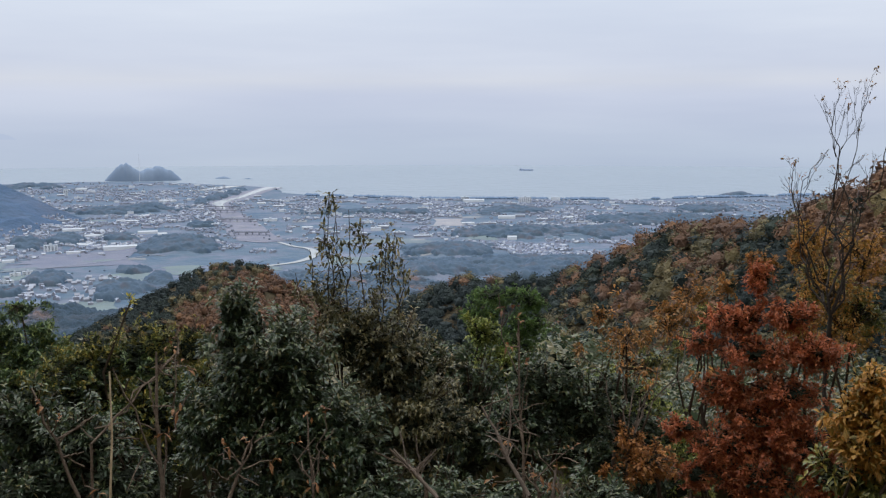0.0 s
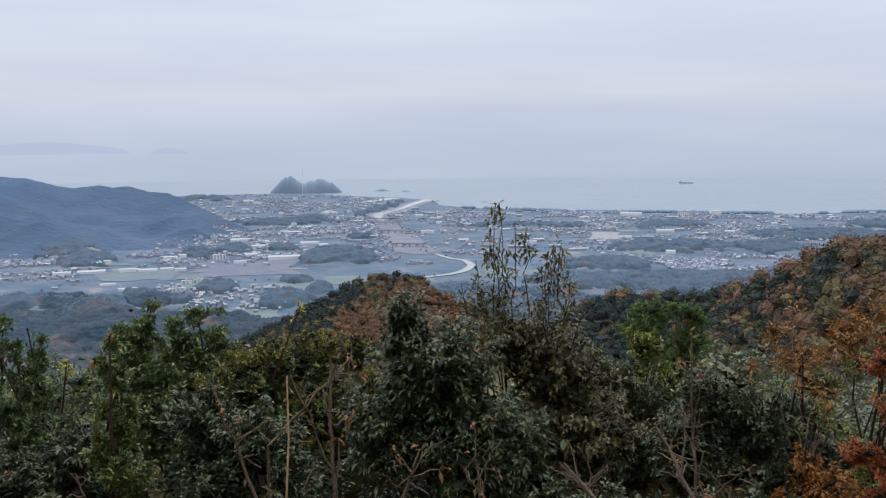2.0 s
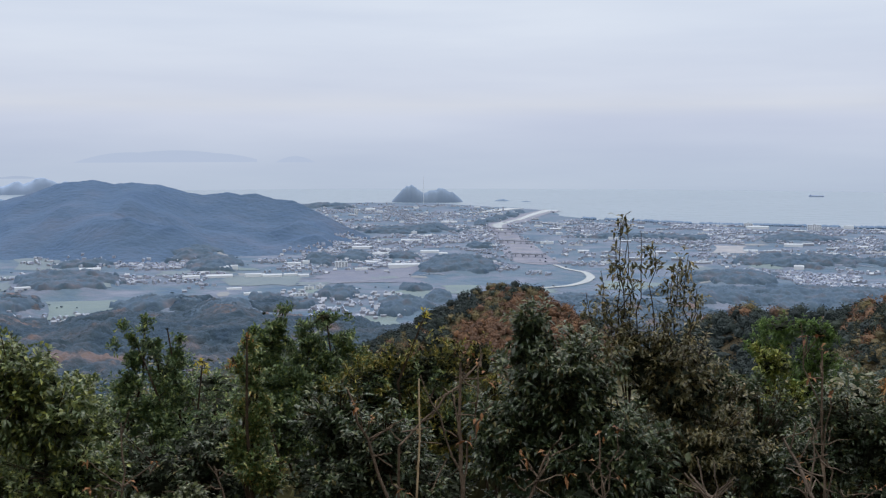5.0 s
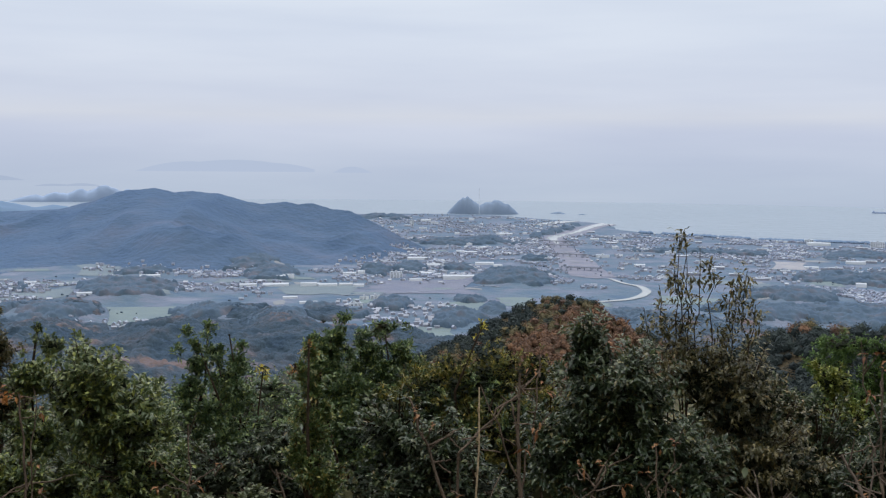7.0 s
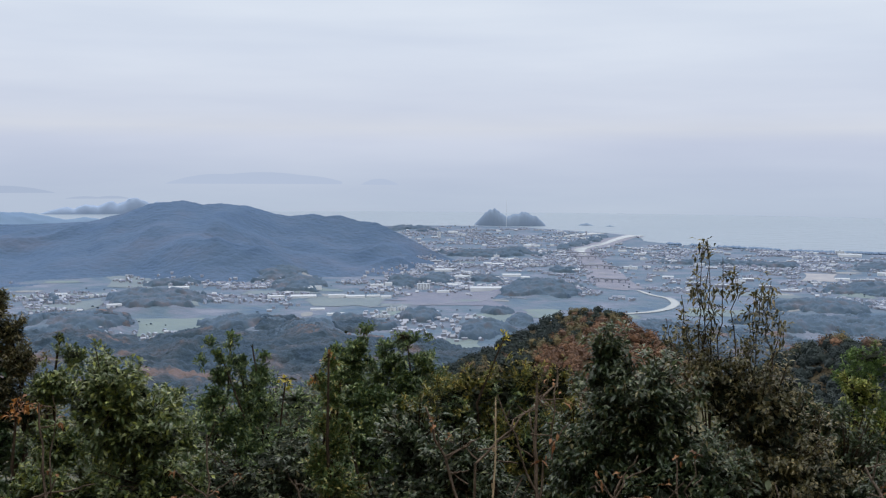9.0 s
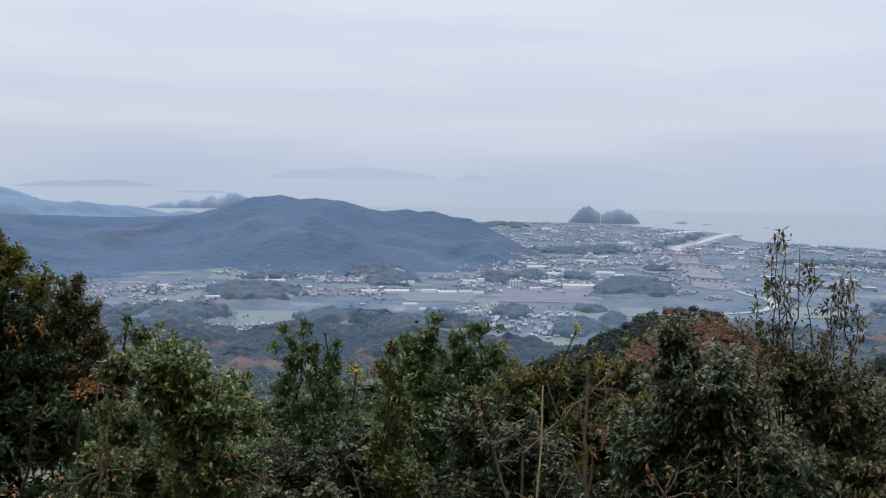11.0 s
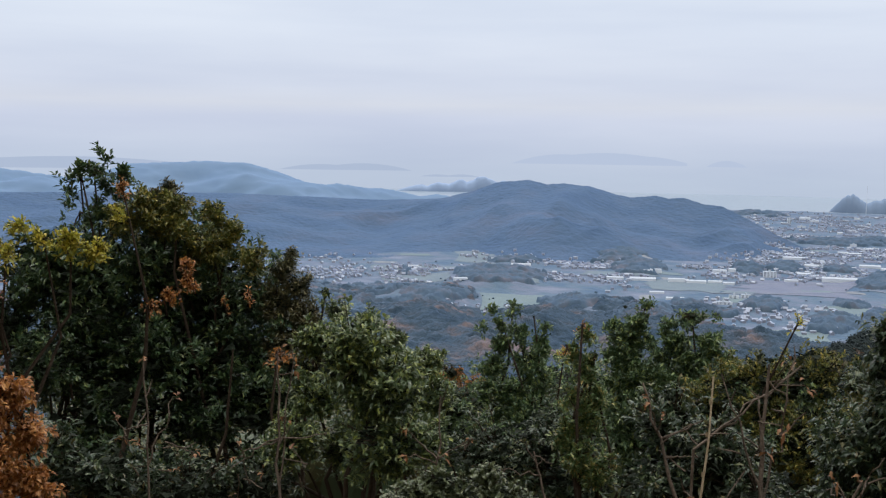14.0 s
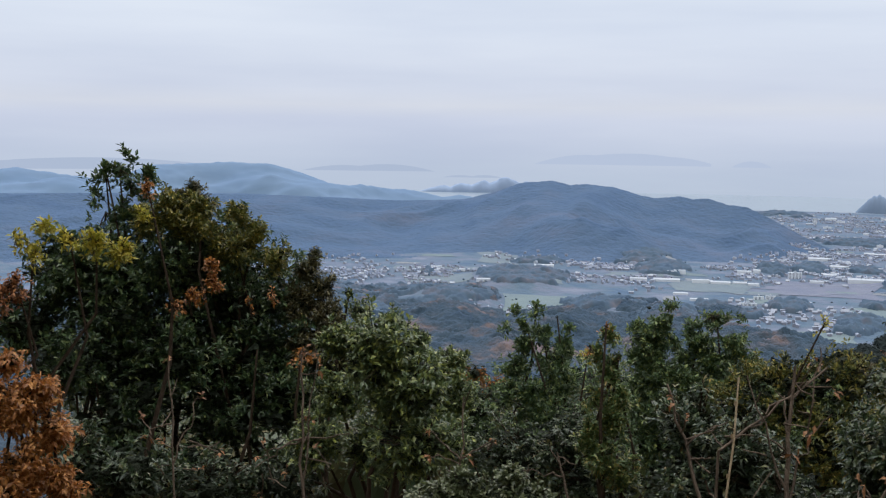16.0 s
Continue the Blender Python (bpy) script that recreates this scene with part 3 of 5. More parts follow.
def field(az0, az1, d0, d1, k, label, lean=0.0):
    n, m = 12, 6
    u, w = np.meshgrid(np.linspace(0, 1, n), np.linspace(0, 1, m))
    az = az0 + (az1 - az0) * u + 0.12 * (az1 - az0) * (vnoise(w * 3, u * 0, az0) * (u * 2 - 1))
    d = d0 + (d1 - d0) * w + lean * u + 0.12 * (d1 - d0) * vnoise(u * 3, w * 0, d0) * (w * 2 - 1)
    x, y = polar(az, d)
    return link_mesh("field", np.stack([x, y, ground_z(az, d) + 0.5], -1).reshape(-1, 3), grid_faces(m, n), FIELD_MATS[k], label=label, category="field", kind="structure")


for row in ((36.3, 32.5, 1244, 1406, 0, 0), (35.9, 34.8, 1161, 1237, 2, 0), (17.9, 15.7, 1328, 1413, 0, 0), (20.6, 17.6, 1096, 1192, 0, 0), (26.9, 23.2, 1494, 1610, 1, 0), (15.1, 13.2, 1384, 1471, 0, 0), (22, 16.5, 1514, 1667, 3, 0), (41.3, 38.1, 1512, 1605, 1, 0), (0.5, -1.1, 1990, 2140, 4, 0), (37.5, 35.3, 1782, 2071, 1, 0),
            (22.6, 17, 1560, 1600, 3, 0), (42, 37, 1640, 1720, 1, 0), (6.6, 3, 1440, 1530, 0, 0), (-1, -4, 1640, 1665, 0, 0), (30.5, 26.5, 1640, 1690, 1, 0), (5.5, 1, 1700, 1760, 1, 0)):
    *box, k, lean = row
    field(*box, k, ("green winter field on the plain", "olive field on the plain", "pale stubble field on the plain", "ploughed brown field on the plain", "bare pale sand lot among woods")[k], lean)

for k in range(60):
    a, dist = rng.uniform(-14, 43), rng.uniform(1180, 2250)
    wide, deep = rng.uniform(0.5, 2.0), rng.uniform(16, 48)
    field(a + wide / 2, a - wide / 2, dist, dist + deep, int(rng.integers(4)), "small winter field between houses and woods", rng.uniform(-8, 8))

# ---- town ----
def land_z(az, d):
    return np.maximum(ground_z(az, d), hill_z(MAIN, az, d))


# haze over the town is painted on walls and roofs as blue sheen
def town_mat(name, colours, haze_sheen=0.5):
    return material(name, [(0.02 + 0.96 * i / (len(colours) - 1), c) for i, c in enumerate(colours)], 0.05, 0.7, island=0.9, haze_sheen=haze_sheen, tint=(0.40, 0.60, 1.0))


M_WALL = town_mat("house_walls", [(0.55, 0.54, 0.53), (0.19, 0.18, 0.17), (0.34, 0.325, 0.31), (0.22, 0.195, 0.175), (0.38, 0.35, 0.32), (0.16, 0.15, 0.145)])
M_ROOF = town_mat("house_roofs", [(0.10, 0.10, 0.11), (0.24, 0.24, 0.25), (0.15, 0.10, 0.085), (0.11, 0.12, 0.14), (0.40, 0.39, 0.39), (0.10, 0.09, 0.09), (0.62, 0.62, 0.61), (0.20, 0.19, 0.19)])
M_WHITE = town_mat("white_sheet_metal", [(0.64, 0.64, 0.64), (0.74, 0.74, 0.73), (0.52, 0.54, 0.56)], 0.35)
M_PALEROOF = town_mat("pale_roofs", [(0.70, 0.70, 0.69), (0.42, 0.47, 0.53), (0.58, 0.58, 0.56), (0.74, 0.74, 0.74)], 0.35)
M_GLASS = material("dark_windows", [(0.3, (0.05, 0.06, 0.07)), (0.7, (0.08, 0.09, 0.10))], 0.2, 0.15, haze_sheen=0.25)


def house_arrays(rng, x, y, z, long, deep, eave, ridge, turn):
    """Corners and triangles of gabled houses: walls, then roofs."""
    n = len(x)
    c, s = np.cos(turn), np.sin(turn)

    def place(px, py, pz):
        return np.stack([x[:, None] + px * c[:, None] - py * s[:, None], y[:, None] + px * s[:, None] + py * c[:, None], z[:, None] + pz], -1)

    L, W, E, H = long[:, None] / 2, deep[:, None] / 2, eave[:, None], ridge[:, None]
    one = np.ones((1, 10))
    wall = place(L * [[-1, 1, 1, -1, -1, 1, 1, -1, -1, 1]], W * [[-1, -1, 1, 1, -1, -1, 1, 1, 0, 0]], np.concatenate([-2 * one[:, :4] + 0 * E, E * one[:, :4], (H - 0.15) * one[:, :2]], 1))
    wf = np.array([[0, 1, 5], [0, 5, 4], [1, 2, 6], [1, 6, 5], [2, 3, 7], [2, 7, 6], [3, 0, 4], [3, 4, 7], [4, 7, 8], [5, 9, 6]])
    o = 1.12
    roof = place(L * o * [[-1, 1, 1, -1, -1, 1]], W * o * [[-1, -1, 1, 1, 0, 0]], np.concatenate([(E - 0.2) * one[:, :4], H * one[:, :2]], 1))
    rf = np.array([[0, 1, 5], [0, 5, 4], [2, 3, 4], [2, 4, 5]])
    return (wall.reshape(-1, 3), (wf[None] + (np.arange(n) * 10)[:, None, None]).reshape(-1, 3)), (roof.reshape(-1, 3), (rf[None] + (np.arange(n) * 6)[:, None, None]).reshape(-1, 3))


# quarters of houses: bearings, distances, number
QUARTERS = [(23, 17.2, 1190, 1450, 110), (31, 24, 1640, 1790, 280), (22, 12.5, 1680, 2100, 654), (22, 11, 2100, 2700, 1216), (8.5, -3, 1900, 2600, 748), (0, -13, 2050, 2720, 1122), (10, 0, 2500, 2760, 468), (-1.5, -10.5, 1520, 1730, 486), (42, 36, 1500, 1700, 162), (22, 13, 2750, 3500, 654), (-10, -20, 2100, 2950, 468), (36, 31, 1780, 1960, 55), (34, 28, 1480, 1640, 81), (14, 7.5, 1600, 1760, 243), (39, 34, 1130, 1260, 37), (46, 42, 1500, 1720, 99)]
hz = []
for a0, a1, d0, d1, n in QUARTERS:
    n = int(n * 1.4)
    a, dist = rng.uniform(a1, a0, n * 2) + rng.normal(0, 0.13 * (a0 - a1), n * 2), rng.uniform(d0, d1, n * 2) + rng.normal(0, 0.13 * (d1 - d0), n * 2)
    x, y = polar(a, dist)
    keep = fbm(x / 75, y / 75, 81, 3) > -0.1
    hz.append(np.stack([a, dist], -1)[keep][:n])
hz = np.concatenate(hz)
hz = hz[hz[:, 1] < np.interp(hz[:, 0], COAST_AZ, COAST_D) - 55]


def clear_of(az, d):
    ok = np.ones(len(az), bool)
    for a, dist, across, deep, high in MOUNDS:
        ok &= (np.radians(az - a) * dist / across) ** 2 + ((d - dist) / deep) ** 2 > 0.8
    t = np.linspace(0, len(RIVER) - 1, 160)
    ra, rd = (np.interp(t, np.arange(len(RIVER)), q) for q in np.array(RIVER).T)
    near = np.hypot(np.radians(az[:, None] - ra) * d[:, None], (d[:, None] - rd) * 0.8) - np.interp(t, [0, 40, 75, 160], [22, 22, 44, 44])
    lot = (az < 0.7) & (az > -1.3) & (d > 1960) & (d < 2170)
    return ok & (near.min(1) > 0) & ~lot


hz = hz[clear_of(hz[:, 0], hz[:, 1])]
# hamlets in the folds of the hill: bearing, distance, spread, number
for a, dist, wide, deep, n in ((36.6, 1900, 0.4, 30, 18), (33.9, 1790, 0.4, 15, 12), (32.3, 1780, 0.5, 15, 22), (39.8, 1650, 0.9, 40, 40), (44.5, 1820, 0.8, 50, 24), (24.0, 1800, 0.6, 25, 16)):
    hz = np.concatenate([hz, np.stack([rng.normal(a, wide, n), rng.normal(dist, deep, n)], -1)])
hx, hy = polar(hz[:, 0], hz[:, 1])
hz = hz[hill_z(MAIN, hz[:, 0], hz[:, 1]) - ground_z(hz[:, 0], hz[:, 1]) < 9]
hx, hy = polar(hz[:, 0], hz[:, 1])
hg = land_z(hz[:, 0], hz[:, 1])
n = len(hz)
dims = rng.uniform(4.2, 7.0, n), rng.uniform(3.5, 5.2, n), rng.uniform(2.2, 3.6, n), rng.uniform(3.4, 5.0, n), rng.choice([0.2, 1.77, 0.5, 2.0], n) + rng.normal(0, 0.12, n)
own = (hz[:, 1] < 1440) & (hz[:, 0] > 16.5) & (hz[:, 0] < 23.2)
own &= np.cumsum(own) <= 230
rest = ~own
wall, roof = house_arrays(rng, hx[rest], hy[rest], hg[rest], *(q[rest] for q in dims))
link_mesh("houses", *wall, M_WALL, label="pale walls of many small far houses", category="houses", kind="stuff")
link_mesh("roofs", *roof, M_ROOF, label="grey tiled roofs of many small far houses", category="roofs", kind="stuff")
for i in np.where(own)[0]:
    zero = np.zeros(1)
    wall, roof = house_arrays(rng, zero, zero, zero, *(q[i:i + 1] for q in dims))
    house = tagged(new("house"), "small two-storey house with a tiled gable roof", "house", "houses of the near village")
    house.location = (hx[i], hy[i], hg[i])
    link_mesh("wall", *wall, M_WALL, house)
    link_mesh("roof", *roof, M_ROOF, house)


M_ROAD = material("pale_road", [(0.3, (0.16, 0.155, 0.15)), (0.7, (0.23, 0.225, 0.215))], 0.05, 0.9, haze_sheen=0.35)
for k, line in enumerate(([(43, 1690), (36, 1640), (30, 1625), (24, 1600), (17, 1655), (12, 1690)], [(24, 1480), (21, 1500), (17.5, 1560), (15.8, 1600), (15.0, 1580)], [(12, 1760), (6, 1790), (0, 1830), (-8, 1800)], [(22, 2050), (16, 2120), (9, 2230), (0, 2280), (-10, 2350)], [(40, 1230), (36.8, 1205), (35, 1180), (34, 1120)])):
    ribbon("road", line, 3.6, M_ROAD, 0.8, "pale country road across the plain", "road", 20 + k, 0.05)


def box_arrays(x0, x1, y0, y1, z0, z1):
    v = np.array([[x, y, z] for z in (z0, z1) for y in (y0, y1) for x in (x0, x1)], float)
    f = np.array([[0, 2, 3, 1], [4, 5, 7, 6], [0, 1, 5, 4], [2, 6, 7, 3], [0, 4, 6, 2], [1, 3, 7, 5]])
    return v, f


def hall(az, d, long, deep, high, turn, label, category="factory", mat=None, roof=None, storeys=0, pitched=True):
    """A large building: body, roof and, where it has storeys, bands of windows."""
    x, y = polar(az, d)
    ob = tagged(new("apartment_building" if storeys > 1 else "factory_hall"), label, category)
    ob.matrix_world = pose(x, y, float(ground_z(az, d)), 0, 0, az + turn)
    link_mesh("wall", *box_arrays(-long / 2, long / 2, -deep / 2, deep / 2, -2, high), mat or M_WHITE, ob)
    if pitched:
        v = np.array([[sx * long * 0.51, sy * deep * 0.53, z] for sx in (-1, 1) for sy, z in ((-1, high - 0.1), (0, high + deep * 0.13), (1, high - 0.1), (0, high + deep * 0.13 - 0.5))])
        link_mesh("roof", v, [[0, 4, 5, 1], [1, 5, 6, 2], [0, 3, 7, 4], [3, 2, 6, 7], [0, 1, 2, 3], [4, 7, 6, 5]], roof or M_PALEROOF, ob)
    else:
        link_mesh("roof", *joined(box_arrays(-long * 0.505, long * 0.505, -deep * 0.52, deep * 0.52, high, high + 0.6), box_arrays(-long * 0.1, long * 0.08, -deep * 0.2, deep * 0.25, high + 0.6, high + 3)), roof or M_PALEROOF, ob)
    for k in range(storeys):
        z = high / storeys * k + high / storeys * 0.35
        for i in range(int(long / 5)):
            xx = -long / 2 + 2.5 + i * 5
            link_mesh("window", *box_arrays(xx - 1.4, xx + 1.4, -deep / 2 - 0.06, -deep / 2 + 0.3, z, z + high / storeys * 0.45), M_GLASS, ob)
    return ob


for row in ((25.3, 1600, 22, 9, 3), (24.5, 1590, 28, 10, 3.6), (23.5, 1604, 20, 8, 2.8), (22.8, 1590, 16, 8, 3.4), (17.3, 1689, 50, 14, 5.3), (19.66, 2014, 33, 12, 4.3), (23.3, 1745, 22, 8, 4), (26.64, 1684, 18, 6, 5.7), (26.55, 1458, 20, 7, 2.3), (14.72, 2682, 32, 11, 4.6), (27.09, 1667, 17, 6, 5.3), (28.81, 1585, 25, 9, 4.3), (27.32, 1595, 38, 13, 3.3), (25.53, 1591, 24, 8, 5.1),
            (38.3, 1651, 16, 5, 4.2), (39.91, 1694, 20, 7, 3.3), (37.19, 1489, 23, 8, 2.9), (33.94, 1741, 32, 11, 3.3), (25.57, 1402, 23, 8, 2.7), (-1.7, 2602, 50, 14, 6), (-6.16, 2657, 23, 8, 9), (-3.5, 2152, 35, 12, 5), (19.65, 1663, 20, 7, 3.8), (15.88, 1932, 34, 12, 3.8), (19.13, 3220, 30, 11, 5.9)):
    hall(*row, 5, "low white factory hall with a pale metal roof")
for a, dist, long, deep, high, st in ((20.74, 1717, 20, 9, 9, 5), (-1.2, 2660, 20, 10, 9, 3), (21.9, 1450, 13, 5, 4.2, 3), (22.5, 1440, 13, 5, 4.2, 3), (23.03, 1376, 22, 5, 3, 2), (-4.5, 2580, 30, 12, 13, 4), (19.9, 3000, 10, 8, 16, 5)):
    hall(a, dist, long, deep, high, 6, "pale concrete apartment block with rows of windows", "apartment building", M_WHITE, M_PALEROOF, st, False)
wn = 190
wa, wd = rng.uniform(-15, 23, wn), rng.uniform(1750, 3450, wn)
ok = clear_of(wa, wd) & (wd < np.interp(wa, COAST_AZ, COAST_D) - 60)
for a, dist in zip(wa[ok], wd[ok]):
    hall(a, dist, rng.uniform(9, 28), rng.uniform(6, 12), rng.uniform(2.6, 5), rng.uniform(-10, 10), "far pale-roofed workshop in the town", "workshop", (M_WHITE, M_WALL)[int(rng.integers(2))], M_PALEROOF, 0, bool(rng.integers(2)))


def bridge(az0, az1, d, label):
    x0, y0 = polar(az0, d)
    x1, y1 = polar(az1, d + 14)
    ln = math.hypot(x1 - x0, y1 - y0)
    ob = tagged(new("bridge"), label, "bridge")
    ob.matrix_world = Matrix.Translation(((x0 + x1) / 2, (y0 + y1) / 2, PLAIN + 0.5)) @ Matrix.Rotation(math.atan2(y1 - y0, x1 - x0), 4, 'Z')
    link_mesh("deck", *joined(box_arrays(-ln / 2, ln / 2, -3, 3, 4.2, 5.0), box_arrays(-ln / 2, ln / 2, -3.2, -2.9, 5, 6), box_arrays(-ln / 2, ln / 2, 2.9, 3.2, 5, 6)), M_WALL, ob)
    for k in range(5):
        x = (k - 2) * ln / 5.2
        link_mesh("pier", *box_arrays(x - 0.7, x + 0.7, -2, 2, -3, 4.2), M_WALL, ob)


for a, dist in ((11.95, 2440), (11.7, 2330), (11.2, 2110), (10.4, 1850)):
    bridge(a - 0.95, a + 0.95, dist, "long pale concrete road bridge over the river")

# chimney by the harbour, ship on the sea
x, y = polar(16.2, 3600)
stack = tagged(new("chimney"), "tall thin pale factory chimney by the sea", "chimney")
stack.location = (x, y, float(ground_z(16.2, 3600)))
bm = bmesh.new()
bmesh.ops.create_cone(bm, cap_ends=True, segments=16, radius1=0.6, radius2=0.45, depth=95, matrix=Matrix.Translation((0, 0, 46)))
me = bpy.data.meshes.new("shaft")
bm.to_mesh(me), bm.free()
me.materials.append(M_WHITE)
new("shaft", me).parent = stack
x, y = polar(-4.55, 4420)
ship = tagged(new("cargo_ship"), "dark low cargo ship far out on the sea", "ship")
ship.matrix_world = pose(x, y, 0, 0, 0, -4)
# strong sheen paints the haze in front of the ship
M_HULL = material("ship_hull", [(0.3, (0.24, 0.26, 0.30)), (0.7, (0.30, 0.32, 0.35))], 0.1, 0.6, haze_sheen=0.9)
v = np.array([[sx * 29, sy * 4.5 * (1 if z > 0 else 0.8), z] for sx in (-1, -0.86, 0.8, 1) for sy in (-1, 1) for z in (-1, 5)], float)
v[12:, 1] *= 0.15
v[0:4, 1] *= 0.7
f = []
for i in range(3):
    b0 = i * 4
    f += [[b0, b0 + 4, b0 + 5, b0 + 1], [b0 + 2, b0 + 3, b0 + 7, b0 + 6], [b0 + 1, b0 + 5, b0 + 7, b0 + 3], [b0, b0 + 2, b0 + 6, b0 + 4]]
f += [[0, 1, 3, 2], [12, 14, 15, 13]]
link_mesh("hull", v, f, M_HULL, ship)
link_mesh("bridge_house", *joined(box_arrays(-26, -19, -3.5, 3.5, 5, 8.5), box_arrays(-24, -22, -1, 1, 8.5, 10)), M_HULL, ship)


# ---- shrubs and trees of the summit ----
def leaf_mat(name, stops, rough=0.30, translucent=0.2, spec=0.7):
    return material(name, stops, 6.0, rough, island=0.72, spec=spec, translucent=translucent)


LOOK = {
    # dark evergreen leaves; on some undergrowth this colour stands in for shade
    "DARK": leaf_mat("leaves_dark", [(0.1, (0.030, 0.056, 0.031)), (0.55, (0.063, 0.100, 0.051)), (0.78, (0.130, 0.167, 0.069)), (0.985, (0.345, 0.204, 0.075))]),
    "BRONZE": leaf_mat("leaves_bronze", [(0.1, (0.053, 0.058, 0.029)), (0.5, (0.132, 0.129, 0.057)), (0.82, (0.265, 0.224, 0.094)), (0.98, (0.391, 0.213, 0.105))]),
    "LIME": leaf_mat("leaves_lime", [(0.1, (0.118, 0.170, 0.039)), (0.6, (0.264, 0.316, 0.067)), (0.95, (0.527, 0.510, 0.112))]),
    "PINE": leaf_mat("leaves_fresh", [(0.1, (0.074, 0.148, 0.047)), (0.6, (0.152, 0.264, 0.072)), (0.95, (0.290, 0.408, 0.097))], 0.55),
    "OLIVE": leaf_mat("leaves_olive", [(0.1, (0.072, 0.097, 0.028)), (0.5, (0.171, 0.195, 0.050)), (0.77, (0.384, 0.329, 0.078)), (0.97, (0.720, 0.510, 0.105))]),
    "GREEN": leaf_mat("leaves_green", [(0.1, (0.057, 0.109, 0.055)), (0.55, (0.131, 0.206, 0.094)), (0.78, (0.277, 0.359, 0.129)), (0.98, (0.706, 0.720, 0.209))]),
    "TIPS": leaf_mat("leaves_red_tips", [(0.1, (0.071, 0.124, 0.047)), (0.55, (0.152, 0.236, 0.082)), (0.76, (0.329, 0.348, 0.109)), (0.97, (0.696, 0.423, 0.159))]),
    "MIXED": leaf_mat("leaves_mixed", [(0.1, (0.060, 0.101, 0.045)), (0.5, (0.134, 0.191, 0.081)), (0.76, (0.285, 0.326, 0.110)), (0.96, (0.635, 0.697, 0.140)), (0.995, (0.635, 0.537, 0.130))]),
    "PALE": leaf_mat("leaves_pale", [(0.1, (0.07, 0.095, 0.045)), (0.6, (0.13, 0.16, 0.075)), (0.95, (0.23, 0.245, 0.12))]),
    "RED": leaf_mat("leaves_rust_red", [(0.1, (0.190, 0.055, 0.029)), (0.5, (0.465, 0.140, 0.055)), (0.85, (0.641, 0.215, 0.079)), (0.98, (0.720, 0.372, 0.111))], 0.6, 0.35),
    "GOLD": leaf_mat("leaves_gold", [(0.05, (0.138, 0.141, 0.036)), (0.35, (0.402, 0.236, 0.043)), (0.7, (0.557, 0.270, 0.050)), (0.95, (0.649, 0.380, 0.086))], 0.55, 0.3),
    "AMBER": leaf_mat("leaves_amber", [(0.05, (0.131, 0.100, 0.035)), (0.4, (0.291, 0.157, 0.046)), (0.75, (0.495, 0.215, 0.050)), (0.97, (0.699, 0.358, 0.064))], 0.55, 0.3),
    "RUST": leaf_mat("leaves_russet", [(0.1, (0.147, 0.063, 0.035)), (0.5, (0.313, 0.126, 0.050)), (0.95, (0.566, 0.251, 0.077))], 0.6, 0.3),
    "ROSETTE": leaf_mat("leaves_rosette", [(0.1, (0.032, 0.068, 0.035)), (0.5, (0.077, 0.136, 0.059)), (0.76, (0.154, 0.222, 0.086)), (0.95, (0.362, 0.388, 0.125)), (0.995, (0.720, 0.428, 0.095))]),
    "YELLOW": leaf_mat("leaves_yellow", [(0.1, (0.280, 0.298, 0.049)), (0.5, (0.525, 0.490, 0.065)), (0.95, (0.700, 0.525, 0.081))], 0.5, 0.3),
    "COPPER": leaf_mat("leaves_copper", [(0.1, (0.202, 0.088, 0.032)), (0.5, (0.448, 0.187, 0.053)), (0.9, (0.650, 0.319, 0.084)), (0.98, (0.672, 0.462, 0.116))], 0.55, 0.3),
    "CURLED": leaf_mat("leaves_dry", [(0.1, (0.15, 0.062, 0.03)), (0.5, (0.28, 0.125, 0.05)), (0.95, (0.40, 0.21, 0.09))], 0.7, 0.2),
}
M_BARK = material("bark_brown", [(0.3, (0.035, 0.024, 0.016)), (0.6, (0.075, 0.052, 0.036)), (0.8, (0.12, 0.09, 0.065))], 14, 0.9, 0.6, 60)
M_GREYBARK = material("bark_grey", [(0.3, (0.035, 0.028, 0.024)), (0.6, (0.07, 0.058, 0.05)), (0.8, (0.13, 0.11, 0.10))], 12, 0.9, 0.6, 60)
M_DRYWOOD = material("dry_wood", [(0.3, (0.08, 0.06, 0.045)), (0.55, (0.165, 0.125, 0.095)), (0.8, (0.32, 0.255, 0.195))], 9, 0.85, 0.5, 70)
M_PALEBARK = material("bark_pale", [(0.3, (0.12, 0.095, 0.078)), (0.6, (0.21, 0.168, 0.14)), (0.8, (0.33, 0.275, 0.235))], 12, 0.9, 0.4, 60)
M_STRAW = material("straw", [(0.3, (0.34, 0.25, 0.15)), (0.7, (0.55, 0.44, 0.30))], 9, 0.7, 0.3, 60)
# near-black colour that stands in for shade inside the shrubs
M_SHADE_CORE = material("painted_inner_shade", [(0.3, (0.010, 0.016, 0.009)), (0.7, (0.022, 0.03, 0.016))], 7, 0.9, 0.8, 25)
M_PALELEAF = material("pale_leaf", [(0.3, (0.22, 0.28, 0.17)), (0.7, (0.32, 0.36, 0.25))], 20, 0.6, translucent=0.3)
rng = np.random.default_rng(11)


def unit(v):
    return v / (np.linalg.norm(v, axis=-1, keepdims=True) + 1e-9)


